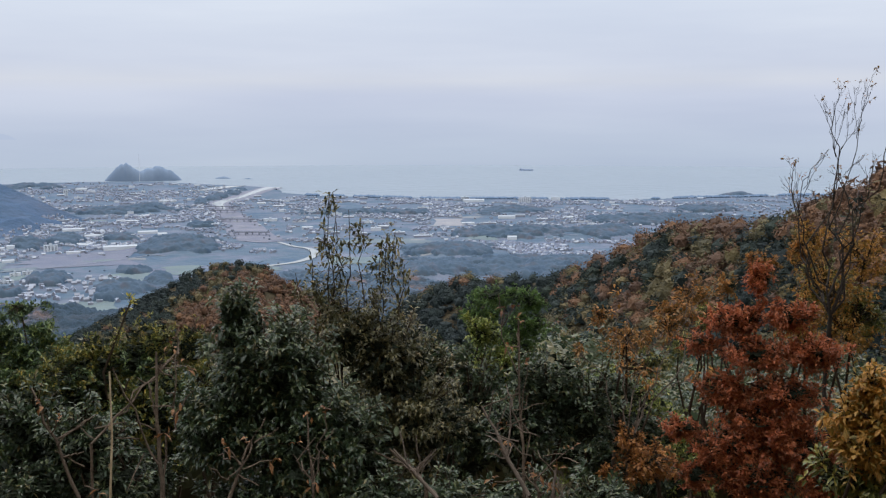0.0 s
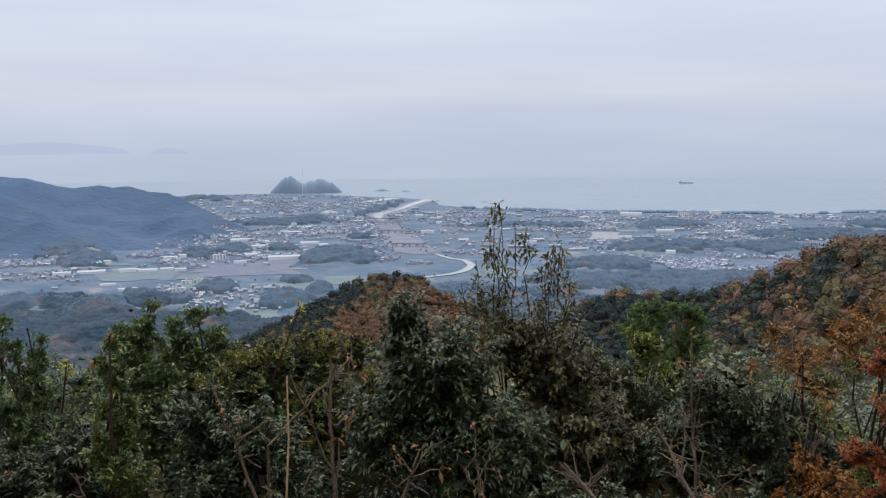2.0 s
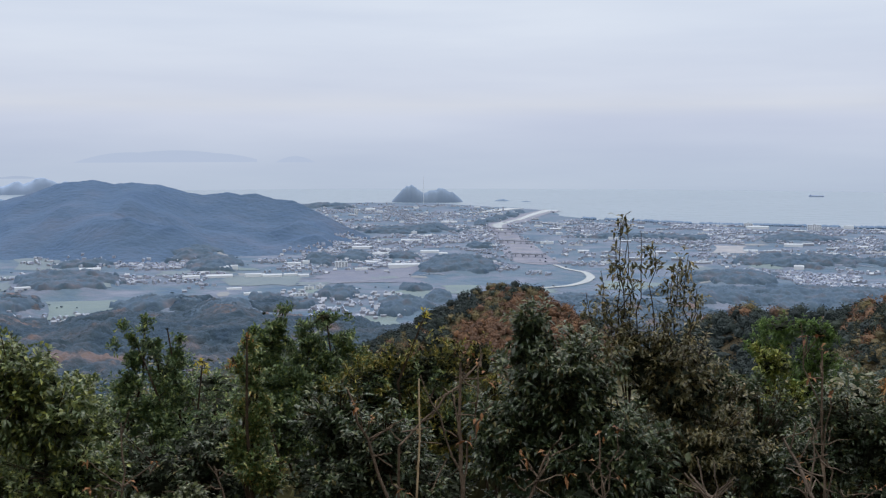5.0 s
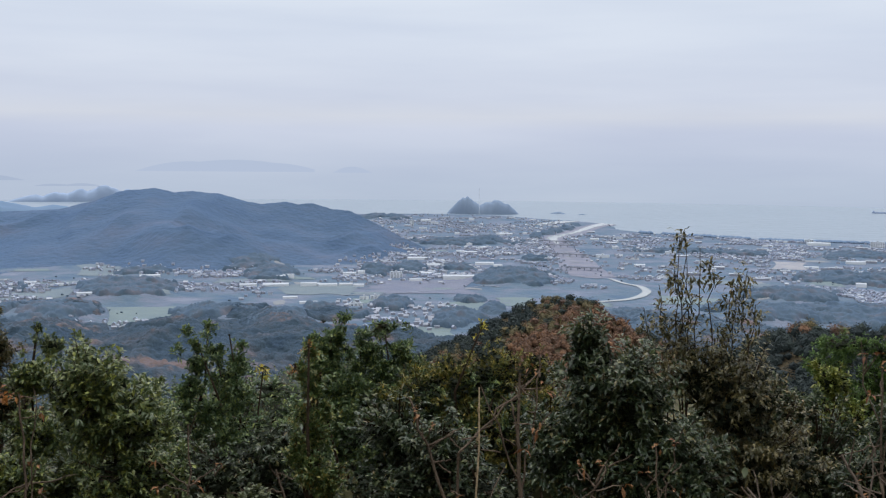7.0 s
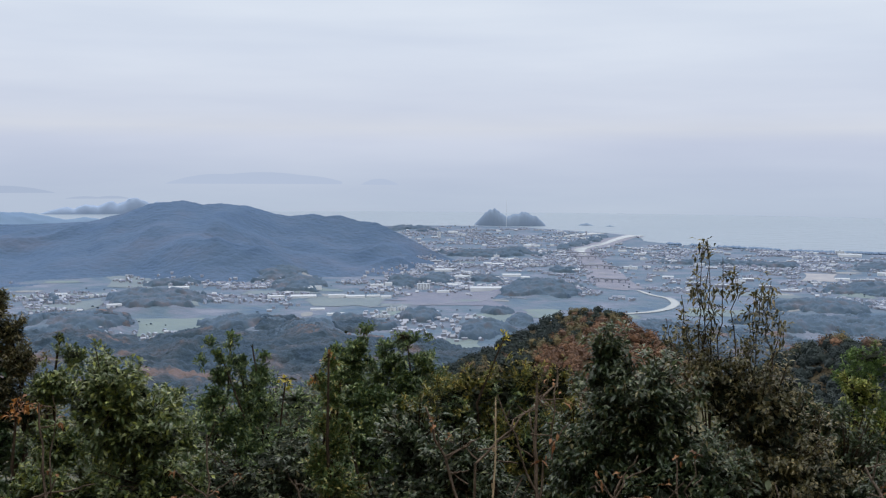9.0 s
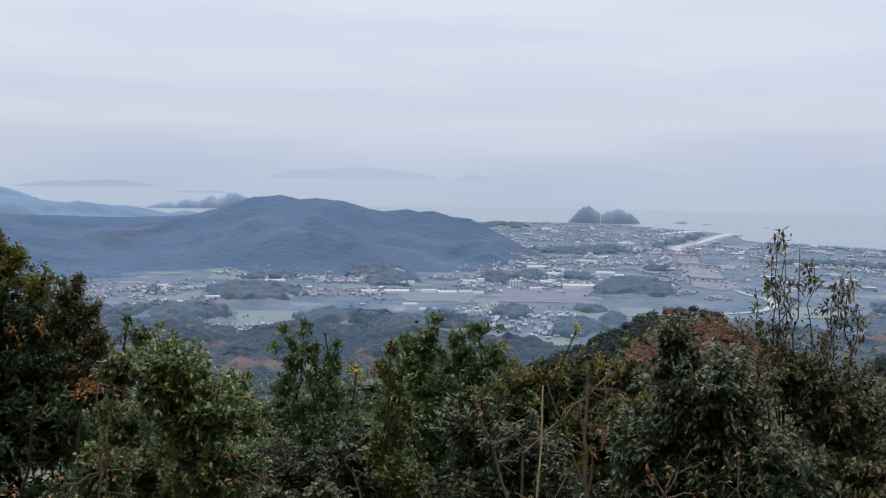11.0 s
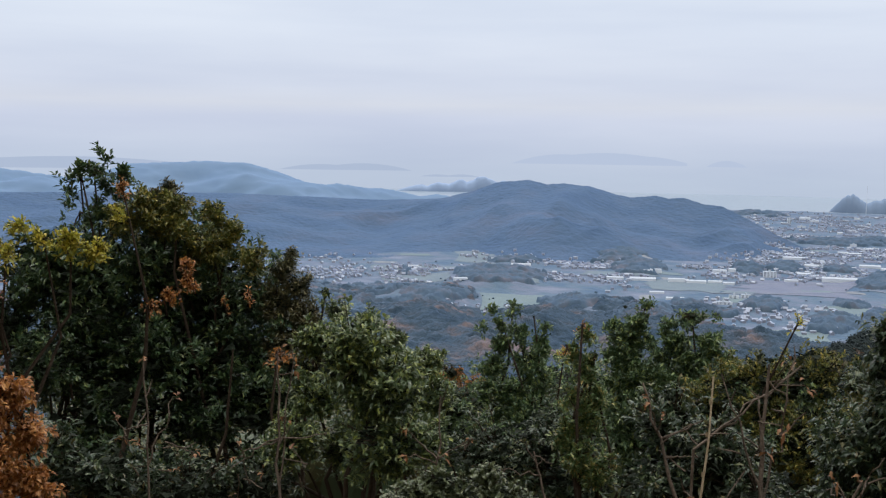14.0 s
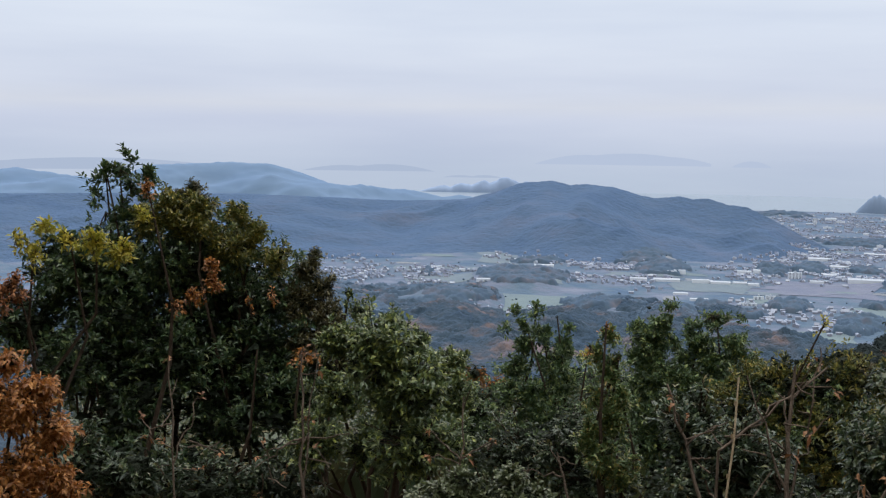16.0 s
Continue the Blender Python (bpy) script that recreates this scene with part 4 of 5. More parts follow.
def leaf_arrays(rng, pos, way, length, width, droop=0.2, simple=False):
    """Folded leaves with a hanging tip: five corners and four triangles each, or two triangles where simple."""
    n = len(pos)
    way = unit(way)
    up = unit(np.array([0, 0, 1.0]) + rng.normal(0, 0.35, (n, 3)))
    side = unit(np.cross(way, up))
    top = unit(np.cross(side, way))
    ln = (length * rng.uniform(0.65, 1.2, n))[:, None]
    wd = (width * rng.uniform(0.75, 1.2, n))[:, None] / 2
    mid = pos + way * ln * 0.5
    tip = pos + way * ln + np.array([0, 0, -1.0]) * ln * (0.12 + 0.2 * max(droop, 0))
    mid = mid + way * ln * 0.06
    if simple:
        v = np.stack([pos, mid + side * wd + top * wd * 0.3, mid - side * wd + top * wd * 0.3, tip], 1)
        f = np.array([[0, 3, 1], [0, 2, 3]])
        return v.reshape(-1, 3), (f[None] + (np.arange(n) * 4)[:, None, None]).reshape(-1, 3)
    v = np.stack([pos, mid + side * wd + top * wd * 0.35, mid - side * wd + top * wd * 0.35, mid + way * ln * 0.08, tip], 1)
    f = np.array([[0, 3, 1], [0, 2, 3], [1, 3, 4], [3, 2, 4]])
    return v.reshape(-1, 3), (f[None] + (np.arange(n) * 5)[:, None, None]).reshape(-1, 3)


def tube(points, r0, r1, sides=5):
    """A tapered round stem along points."""
    p = np.asarray(points, float)
    n = len(p)
    t = unit(np.gradient(p, axis=0))
    ref = np.where(np.abs(t[:, 2:3]) > 0.9, np.array([[1.0, 0, 0]]), np.array([[0, 0, 1.0]]))
    a = unit(np.cross(t, ref))
    b = np.cross(t, a)
    r = np.linspace(r0, r1, n)[:, None, None]
    k = np.arange(sides) * 2 * np.pi / sides
    ring = p[:, None, :] + r * (a[:, None, :] * np.cos(k)[None, :, None] + b[:, None, :] * np.sin(k)[None, :, None])
    f = []
    for i in range(n - 1):
        for j in range(sides):
            f.append([i * sides + j, i * sides + (j + 1) % sides, (i + 1) * sides + (j + 1) % sides, (i + 1) * sides + j])
    return ring.reshape(-1, 3), np.array(f)


def bent(rng, a, b, n=6, bow=0.08):
    """A slightly crooked line from a to b."""
    a, b = np.asarray(a, float), np.asarray(b, float)
    t = np.linspace(0, 1, n)[:, None]
    ln = np.linalg.norm(b - a)
    off = rng.normal(0, bow * ln, (n, 3)) * np.sin(np.pi * t) * 0.6
    return a + (b - a) * t + off


def floor_at(x, y):
    return float(ground_z(math.degrees(math.atan2(-x, y)), math.hypot(x, y)))


def shrub(lobes, look, count, per, leaf, droop, stems, label, core=0.55):
    """A shrub: stems from the ground, a crown of leaf clusters over rounded lobes, and a near-black core that paints
    the shade inside.
    """
    L = np.array(lobes)
    cx, cy = L[:, 0].mean(), L[:, 1].mean()
    base = np.array([cx, cy, floor_at(cx, cy)])
    tall = L[:, 2].max() - base[2]
    ob = tagged(new("tree" if tall > 4.5 else "shrub"), label, "tree" if tall > 4.5 else "shrub")
    ob.location = base
    C, RX, RZ = L[:, :3] - base, L[:, 3], L[:, 4]
    area = RX * RZ
    boughs = max(8, count // 10)
    which = rng.choice(len(L), boughs, p=area / area.sum())
    out = rng.normal(0, 1, (boughs, 3))
    out[:, 2] = np.where(out[:, 2] < -0.5, -out[:, 2], out[:, 2])
    out = unit(out)
    ph = rng.uniform(0, 6.28, (len(L), 3))[which]
    lump = np.sin(out[:, 0] * 5.5 + ph[:, 0]) * np.sin(out[:, 1] * 5.5 + ph[:, 1]) + 0.6 * np.sin(out[:, 2] * 8 + ph[:, 2])
    far = (0.9 + 0.2 * lump) * rng.uniform(0.25, 1.0, boughs) ** 0.4
    lead = (rng.uniform(0, 1, boughs) < 0.16) & (out[:, 2] > -0.1)
    far = np.where(lead, rng.uniform(1.0, 1.22, boughs), far)
    out[:, 2] = np.where(lead, np.abs(out[:, 2]) + 0.5, out[:, 2])
    out = unit(out)
    tip = C[which] + out * np.stack([RX, RX * 0.9, RZ], -1)[which] * far[:, None]
    # clusters hang together in sprays that taper towards the tip of each bough
    own = rng.integers(boughs, size=count)
    reach = (1.1 * leaf[0] + 0.14 * np.sqrt(RX * RZ)[which[own]])[:, None]
    lean = unit(out + np.array([0, 0, 0.45 - 0.5 * droop]) + rng.normal(0, 0.2, out.shape))[own]
    back = rng.uniform(0, 1, (count, 1))
    pos = tip[own] - lean * back * reach * 2.3 + rng.normal(0, 1, (count, 3)) * reach * (0.15 + 0.5 * back) * [1, 1, 0.7]
    way = unit(lean * 0.9 + (pos - tip[own]) / reach * 0.35 + rng.normal(0, 0.25, (count, 3)))
    proud, which, out = lead[own], which[own], out[own]
    size = np.stack([RX, RX * 0.9, RZ], -1)[which]
    # leaf clusters
    at = np.repeat(pos, per, 0)
    w = np.repeat(way, per, 0)
    along = rng.uniform(-0.9, 0.25, (count * per, 1)) * leaf[0]
    fan = unit(np.cross(w, rng.normal(0, 1, w.shape)))
    v, f = leaf_arrays(rng, at + w * along, w * 0.55 + fan * 0.85 + np.array([0, 0, -droop]) * 0.9, leaf[0], leaf[1], droop, math.hypot(cx, cy) > 8.4)
    link_mesh("crown", v, f, look, ob)
    # shade inside the crown, put in as near-black lumps and leaves
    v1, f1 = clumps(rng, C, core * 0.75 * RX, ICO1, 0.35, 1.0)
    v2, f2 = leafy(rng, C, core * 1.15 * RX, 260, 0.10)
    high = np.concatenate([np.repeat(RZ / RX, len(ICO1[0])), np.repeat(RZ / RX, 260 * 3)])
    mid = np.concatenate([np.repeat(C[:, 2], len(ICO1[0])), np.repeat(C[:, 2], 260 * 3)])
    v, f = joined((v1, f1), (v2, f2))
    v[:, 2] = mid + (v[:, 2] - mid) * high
    link_mesh("shade_core", v, f, M_SHADE_CORE, ob)
    # stems and twigs
    for k in range(stems):
        j = int(rng.integers(len(L)))
        foot = np.array([rng.normal(0, 0.12), rng.normal(0, 0.12), -0.1])
        link_mesh("stem", *tube(bent(rng, foot, C[j] + [0, 0, 0.2 * RZ[j]], 7), 0.012 * tall ** 0.6 + 0.008, 0.006, 6), M_BARK, ob, smooth=True)
    few = np.concatenate([np.where(proud)[0][:120], rng.choice(count, min(count, 120), replace=False)])
    twigs = [tube(bent(rng, C[which[i]] + out[i] * size[i] * 0.25, pos[i] + way[i] * leaf[0] * 0.3, 3), 0.005, 0.002, 3) for i in few]
    link_mesh("twig_work", *joined(*twigs), M_BARK, ob, kind="stuff")
    return ob


def sprays(rng, tips, ways, look, leaf, per, ob, name="leaves"):
    if look is None:
        return
    at = np.repeat(np.array(tips), per, 0)
    w = np.repeat(unit(np.array(ways)), per, 0)
    fan = rng.normal(0, 1, w.shape)
    v, f = leaf_arrays(rng, at + rng.normal(0, leaf[0] * 0.25, at.shape), w * 0.4 + fan * 0.7 - np.array([0, 0, 0.12]), leaf[0], leaf[1], 0.6)
    link_mesh(name, v, f, look, ob)


def shoots(tips, foot, look, label):
    """Thin upright shoots with sparse narrow leaves."""
    foot = np.array(foot)
    ob = tagged(new("shoots"), label, "shrub")
    base = np.array([foot[0], foot[1], floor_at(foot[0], foot[1])])
    ob.location = base
    at, ways = [], []
    for k, tip in enumerate(tips):
        a, b = foot - base + [(tip[0] - foot[0]) * 0.75, (tip[1] - foot[1]) * 0.75, -0.1], np.array(tip) - base
        low = np.array([0, 0, 0]) + rng.normal(0, 0.05, 3)
        line = np.concatenate([bent(rng, low, a, 4, 0.05), bent(rng, a, b, 8, 0.045)[1:]])
        link_mesh("stem", *tube(line, 0.007, 0.002, 5), M_BARK, ob, smooth=True)
        for i in range(int(rng.integers(18, 28))):
            s = rng.uniform(0.0, 0.9) ** 1.2
            p = a + (b - a) * s
            side = np.array([rng.normal(0, 0.07), rng.normal(0, 0.07), 0.05])
            at.append(p + side * (1.1 - s)), ways.append(side + [0, 0, 0.05])
        if k % 3 != 1:
            for i in range(6):
                at.append(b + rng.normal(0, 0.022, 3) - [0, 0, 0.02 * i]), ways.append(np.array([0, 0, 0.5]))
    sprays(rng, at, ways, look, (0.06, 0.019), 5, ob)
    return ob


def fork(rng, a, b, r, depth, parts, tips):
    """A limb from a towards b that keeps forking into thinner ones."""
    line = bent(rng, a, b, 5, 0.06)
    parts.append(tube(line, r, r * 0.55, 5 if r > 0.006 else 3))
    way = unit(b - a)
    ln = np.linalg.norm(b - a)
    if depth == 0:
        tips.append((b, way))
        return
    for k in range(int(rng.integers(2, 4))):
        s = rng.uniform(0.45, 1.0)
        start = a + (b - a) * s
        turn = unit(way + rng.normal(0, 0.38, 3) + np.array([0, 0, 0.15]))
        fork(rng, start, start + turn * ln * rng.uniform(0.35, 0.6), max(r * 0.6, 0.0018), depth - 1, parts, tips)


def bare_tree(ends, foot, look, label, thick=0.012, bark=None, leafy_share=0.16):
    """Bare limbs towards given ends, forking into fine twigs, with a few leaves."""
    foot = np.array(foot)
    base = np.array([foot[0], foot[1], floor_at(foot[0], foot[1])])
    ob = tagged(new("bare_tree"), label, "tree")
    ob.location = base
    crotch = foot - base
    link_mesh("trunk", *tube(bent(rng, [0, 0, -0.1], crotch, 6, 0.04), thick * 2.6, thick * 1.7, 7), bark or M_GREYBARK, ob, smooth=True)
    tips = []
    for end in ends:
        parts = []
        e = np.array(end) - base
        elbow = crotch + (e - crotch) * rng.uniform(0.35, 0.6) + rng.normal(0, 0.09, 3)
        parts.append(tube(bent(rng, crotch, elbow, 6, 0.13), thick, thick * 0.55, 5))
        fork(rng, elbow, elbow + (e - elbow) * 0.62, thick * 0.5, 3, parts, tips)
        link_mesh("limb", *joined(*parts), bark or M_GREYBARK, ob)
    keep = [t for t in tips if rng.uniform() < leafy_share]
    sprays(rng, [t[0] for t in keep], [t[1] for t in keep], look, (0.045, 0.018), 4, ob)
    return ob


def dead_wood(ends, foot, look, label, thick=0.008, wood=None):
    """Dead stems from one foot, with a few dry leaves at some tips."""
    foot = np.array(foot)
    base = np.array([foot[0], foot[1], floor_at(foot[0], foot[1])])
    ob = tagged(new("dead_branch"), label, "dead branch")
    ob.location = base
    crotch = foot - base
    link_mesh("stem", *tube(bent(rng, [0, 0, -0.05], crotch, 5, 0.02), thick * 1.3, thick * 1.15, 7), wood or M_DRYWOOD, ob, smooth=True)
    tips = []
    for k, end in enumerate(ends):
        e = np.array(end) - base
        if k == 0:
            main = bent(rng, crotch, e, 8, 0.018)
        start = crotch if k == 0 or abs(e[2] - crotch[2]) < 0.12 else main[int(rng.integers(1, 5))]
        line = main if k == 0 else bent(rng, start, e, 8, 0.06)
        branch = link_mesh("branch", *tube(line, thick if k == 0 else max(0.0048, thick * 0.5), 0.0022 + (thick * 0.25 if k == 0 else 0), 6), wood or M_DRYWOOD, ob, smooth=True)
        for i in range(3):
            s = crotch + (e - crotch) * rng.uniform(0.35, 0.95)
            q = s + unit(rng.normal(0, 1, 3) + [0, 0, 0.6]) * rng.uniform(0.05, 0.16)
            link_mesh("twig", *tube(bent(rng, s, q, 4, 0.08), 0.004, 0.002, 4), wood or M_DRYWOOD, branch)
            tips.append((q, q - s))
        tips.append((e, e - crotch))
    keep = [t for t in tips if rng.uniform() < 0.45]
    if keep:
        sprays(rng, [t[0] for t in keep], [t[1] for t in keep], look, (0.042, 0.017), 4, ob)
    return ob


def pale_leaf(at):
    """One broad pale leaf caught on the shrub."""
    ob = tagged(new("leaf"), "single broad pale leaf caught on a shrub", "leaf")
    ob.location = at
    t = np.linspace(0, 1, 7)
    w = 0.015 * np.sin(np.pi * t ** 0.8) + 0.001
    v = np.concatenate([np.stack([-w, 0 * t - 0.012 * t, 0.025 - 0.055 * t], -1), np.stack([0 * t, 0 * t + 0.006, 0.025 - 0.055 * t], -1), np.stack([w, 0 * t - 0.01 * t, 0.025 - 0.055 * t], -1)])
    link_mesh("blade", v, grid_faces(3, 7), M_PALELEAF, ob, smooth=True)


def stalk(tip, low):
    """A dry straight grass stalk."""
    tip, low = np.array(tip), np.array(low)
    foot = low + (low - tip) * 1.2
    base = np.array([foot[0], foot[1], floor_at(foot[0], foot[1])])
    ob = tagged(new("dry_stalk"), "tall straight straw-coloured dry stalk", "stalk")
    ob.location = base
    link_mesh("stem", *tube(np.stack([np.zeros(3), low - base, (low + tip) / 2 - base + [0.008, 0, 0], tip - base]), 0.005, 0.0034, 7), M_STRAW, ob, smooth=True)
    for s in (0.25, 0.55, 0.8):
        p = low + (tip - low) * s - base
        link_mesh("node", *tube(np.stack([p - [0, 0, 0.008], p, p + [0, 0, 0.008]]), 0.0058, 0.0058, 7), M_STRAW, ob, smooth=True)


# closed scrub further down the slope, tops set at view angles to fill gaps under the plants of the summit
n = 520
az, d = rng.uniform(-22, 58, n), rng.uniform(13, 46, n)
x, y = polar(az, d)
r = 0.05 * d * rng.uniform(0.6, 1.2, n)
top = EYE - d * np.tan(np.radians(np.interp(d, [13, 46], [14.5, 12.2]) + 1.2 * fbm(az / 5, d / 9, 57, 3)))
for k, name in enumerate(("DARK", "BRONZE", "DARK")):
    sel = rng.integers(3, size=n) == k
    at = np.stack([x, y, top - r], -1)[sel]
    v1, f1 = clumps(rng, at - [0, 0, 0.3], r[sel] * 0.75, ICO1, 0.3, 1.3)
    v2, f2 = leafy(rng, at, r[sel], 420, 0.042)
    link_mesh("bushes", *joined((v1, f1), (v2, f2)), LOOK[name], label="dense evergreen scrub hung over the slope to fill the view", category="bushes", kind="stuff")

shrub([(-1.19, 6.05, 198.74, 0.2, 0.32), (-0.99, 6.02, 198.48, 0.46, 0.41), (-1.27, 5.89, 198.19, 0.31, 0.38), (-0.77, 5.93, 198.08, 0.51, 0.41), (-1.12, 5.77, 197.77, 0.38, 0.2)],
      LOOK["DARK"], 4200, 8, (0.056, 0.0195), 0.25, 5, "dense dark evergreen shrub with drooping glossy leaves")
shrub([(-0.57, 6.7, 198.56, 0.35, 0.35), (-0.35, 6.67, 198.36, 0.41, 0.45), (-0.17, 6.59, 198.06, 0.45, 0.45), (-0.44, 6.51, 197.81, 0.6, 0.41)],
      LOOK["BRONZE"], 3400, 7, (0.043, 0.014), 0.3, 6, "bronze-green shrub with narrow hanging leaves")
shoots([(-0.74, 6.72, 199.5), (-0.61, 6.73, 199.44), (-0.71, 6.73, 199.55), (-0.31, 6.73, 199.3), (-0.86, 6.68, 199.19), (-0.4, 6.72, 199.19), (-0.52, 6.72, 199.34), (-0.95, 6.65, 199.04), (-0.77, 6.7, 199.35), (-0.36, 6.72, 199.25), (-0.69, 6.71, 199.37), (-0.25, 6.71, 199.09), (-0.82, 6.66, 199.01)], (-0.56, 6.61, 198.58),
      LOOK["BRONZE"], "tall thin shoots with sparse bronze leaves")
shrub([(0.48, 12.2, 197.49, 0.28, 0.28), (0.33, 12.12, 197.07, 0.41, 0.34), (0.64, 12.08, 196.97, 0.34, 0.41)],
      LOOK["LIME"], 609, 8, (0.062, 0.024), 0, 3, "bright yellow-green young evergreen shrub")
shrub([(1.23, 23.61, 196.05, 0.71, 0.29), (1.99, 23.54, 195.96, 0.49, 0.34), (0.81, 23.55, 195.61, 0.65, 0.26), (1.88, 23.45, 195.41, 0.65, 0.39), (1.42, 23.32, 194.67, 0.91, 0.65)],
      LOOK["PINE"], 2400, 7, (0.10, 0.026), -0.2, 3, "flat-topped fresh green tree lower on the slope")
shrub([(-2.88, 8.61, 197.97, 0.35, 0.35), (-2.5, 8.74, 198.06, 0.35, 0.33), (-2.16, 8.83, 198.06, 0.23, 0.3), (-3.09, 8.46, 197.69, 0.45, 0.45), (-2.52, 8.59, 197.49, 0.65, 0.5), (-1.99, 8.75, 197.57, 0.3, 0.45)],
      LOOK["OLIVE"], 3335, 7, (0.048, 0.0152), -0.3, 6, "olive-green shrub with upright small leaves")
shrub([(-5.47, 8.39, 198.34, 0.05, 0.05), (-5.31, 8.51, 198.39, 0.06, 0.05), (-5.14, 8.61, 198.28, 0.05, 0.05), (-5.03, 8.66, 198.20, 0.04, 0.04), (-5.54, 8.32, 198.21, 0.05, 0.04), (-5.38, 8.43, 198.20, 0.09, 0.08), (-5.24, 8.51, 198.13, 0.14, 0.11), (-5.38, 8.39, 198.02, 0.13, 0.10), (-5.05, 8.62, 198.03, 0.11, 0.09), (-5.14, 8.52, 197.87, 0.24, 0.15), (-5.39, 8.33, 197.81, 0.16, 0.12), (-5.23, 8.38, 197.60, 0.32, 0.18), (-5.00, 8.56, 197.67, 0.19, 0.14), (-5.46, 8.20, 197.54, 0.14, 0.13), (-5.12, 8.37, 197.30, 0.39, 0.22), (-5.36, 8.17, 197.19, 0.25, 0.19), (-4.88, 8.50, 197.21, 0.25, 0.22), (-5.07, 8.27, 196.90, 0.43, 0.24)],
      LOOK["GREEN"], 3000, 7, (0.056, 0.02), -0.2, 7, "airy evergreen tree with upswept leafy tips", core=0.3)
shrub([(-3.99, 8.28, 198.53, 0.06, 0.05), (-3.84, 8.36, 198.58, 0.05, 0.05), (-4.06, 8.21, 198.39, 0.07, 0.06), (-3.90, 8.30, 198.42, 0.11, 0.08), (-3.96, 8.25, 198.27, 0.16, 0.10), (-3.79, 8.33, 198.28, 0.10, 0.07), (-4.03, 8.18, 198.15, 0.13, 0.09), (-3.88, 8.25, 198.11, 0.21, 0.12), (-3.92, 8.19, 197.92, 0.25, 0.15), (-3.71, 8.30, 197.96, 0.15, 0.12), (-3.84, 8.17, 197.69, 0.29, 0.18), (-3.88, 8.06, 197.39, 0.30, 0.20)],
      LOOK["GREEN"], 2400, 7, (0.054, 0.019), -0.2, 6, "slim pyramidal evergreen tree with dense tips", core=0.3)
shrub([(-3.80, 8.69, 198.37, 0.12, 0.04), (-3.61, 8.79, 198.44, 0.13, 0.04), (-3.42, 8.87, 198.46, 0.10, 0.04), (-3.72, 8.70, 198.24, 0.17, 0.06), (-3.45, 8.83, 198.25, 0.16, 0.06), (-3.81, 8.63, 198.12, 0.12, 0.05), (-3.57, 8.74, 198.10, 0.24, 0.08), (-3.31, 8.85, 198.08, 0.14, 0.07), (-3.61, 8.68, 197.90, 0.32, 0.12), (-3.32, 8.79, 197.84, 0.25, 0.13), (-3.51, 8.66, 197.63, 0.38, 0.18), (-3.42, 8.61, 197.31, 0.41, 0.23)],
      LOOK["GREEN"], 2800, 7, (0.054, 0.019), -0.05, 7, "layered evergreen tree with flat leaf sprays", core=0.3)
shrub([(-3.02, 5.96, 198.74, 0.03, 0.06), (-3.06, 5.91, 198.62, 0.03, 0.06), (-2.95, 5.97, 198.60, 0.03, 0.06), (-2.99, 5.92, 198.51, 0.06, 0.09), (-2.91, 5.93, 198.36, 0.06, 0.09), (-3.04, 5.85, 198.34, 0.06, 0.10), (-2.94, 5.87, 198.21, 0.09, 0.12), (-3.03, 5.79, 198.12, 0.07, 0.11), (-2.96, 5.79, 197.99, 0.13, 0.14), (-2.84, 5.83, 197.92, 0.13, 0.14)],
      LOOK["TIPS"], 1500, 7, (0.040, 0.0145), -0.35, 6, "slender upright shrub with reddish young tips", core=0.25)
shrub([(-3.65, 4.81, 198.46, 0.3, 0.27), (-3.54, 4.78, 198.16, 0.37, 0.23), (-3.82, 4.72, 198.6, 0.27, 0.37)],
      LOOK["MIXED"], 2030, 7, (0.051, 0.0192), 0, 5, "loose green shrub with small glossy leaves")
shrub([(-2.52, 4.07, 198.31, 0.15, 0.08), (-2.66, 3.94, 198.27, 0.13, 0.09), (-2.36, 4.16, 198.27, 0.13, 0.08), (-2.45, 4.15, 198.39, 0.08, 0.05), (-2.61, 4.01, 198.36, 0.1, 0.05), (-2.73, 3.86, 198.24, 0.11, 0.08)],
      LOOK["PALE"], 1300, 7, (0.033, 0.0168), 0.1, 4, "low pale green shrub in the undergrowth")
# darker leaf colour chosen here to paint the shade low in the scrub
shrub([(0.71, 6.9, 198.21, 0.37, 0.31), (0.54, 6.84, 197.92, 0.35, 0.35), (0.97, 6.81, 198.02, 0.35, 0.39)],
      LOOK["DARK"], 1300, 7, (0.045, 0.018), 0.15, 5, "broad-leaved green shrub with shade put into its leaf colour")
shrub([(-2.07, 5.77, 198.15, 0.31, 0.31), (-1.8, 5.79, 197.95, 0.42, 0.28), (-2.25, 5.63, 197.94, 0.31, 0.24)],
      LOOK["DARK"], 900, 7, (0.051, 0.0192), 0.2, 4, "dark undergrowth shrub with shiny leaves")
# shadow of the undergrowth is painted by the dark leaf colour
shrub([(-3.5, 6.42, 197.87, 0.41, 0.33), (-3.81, 6.2, 197.72, 0.49, 0.29), (-3.36, 6.39, 197.56, 0.45, 0.25)],
      LOOK["DARK"], 1100, 7, (0.055, 0.0192), 0.1, 4, "green undergrowth shrub with shadow put into its leaf colour")
shrub([(0.21, 8.6, 197.45, 0.44, 0.58), (-0.02, 8.72, 197.88, 0.29, 0.34)],
      LOOK["DARK"], 1015, 8, (0.062, 0.024), 0.1, 4, "shaded evergreen shrub beside the bronze shrub")
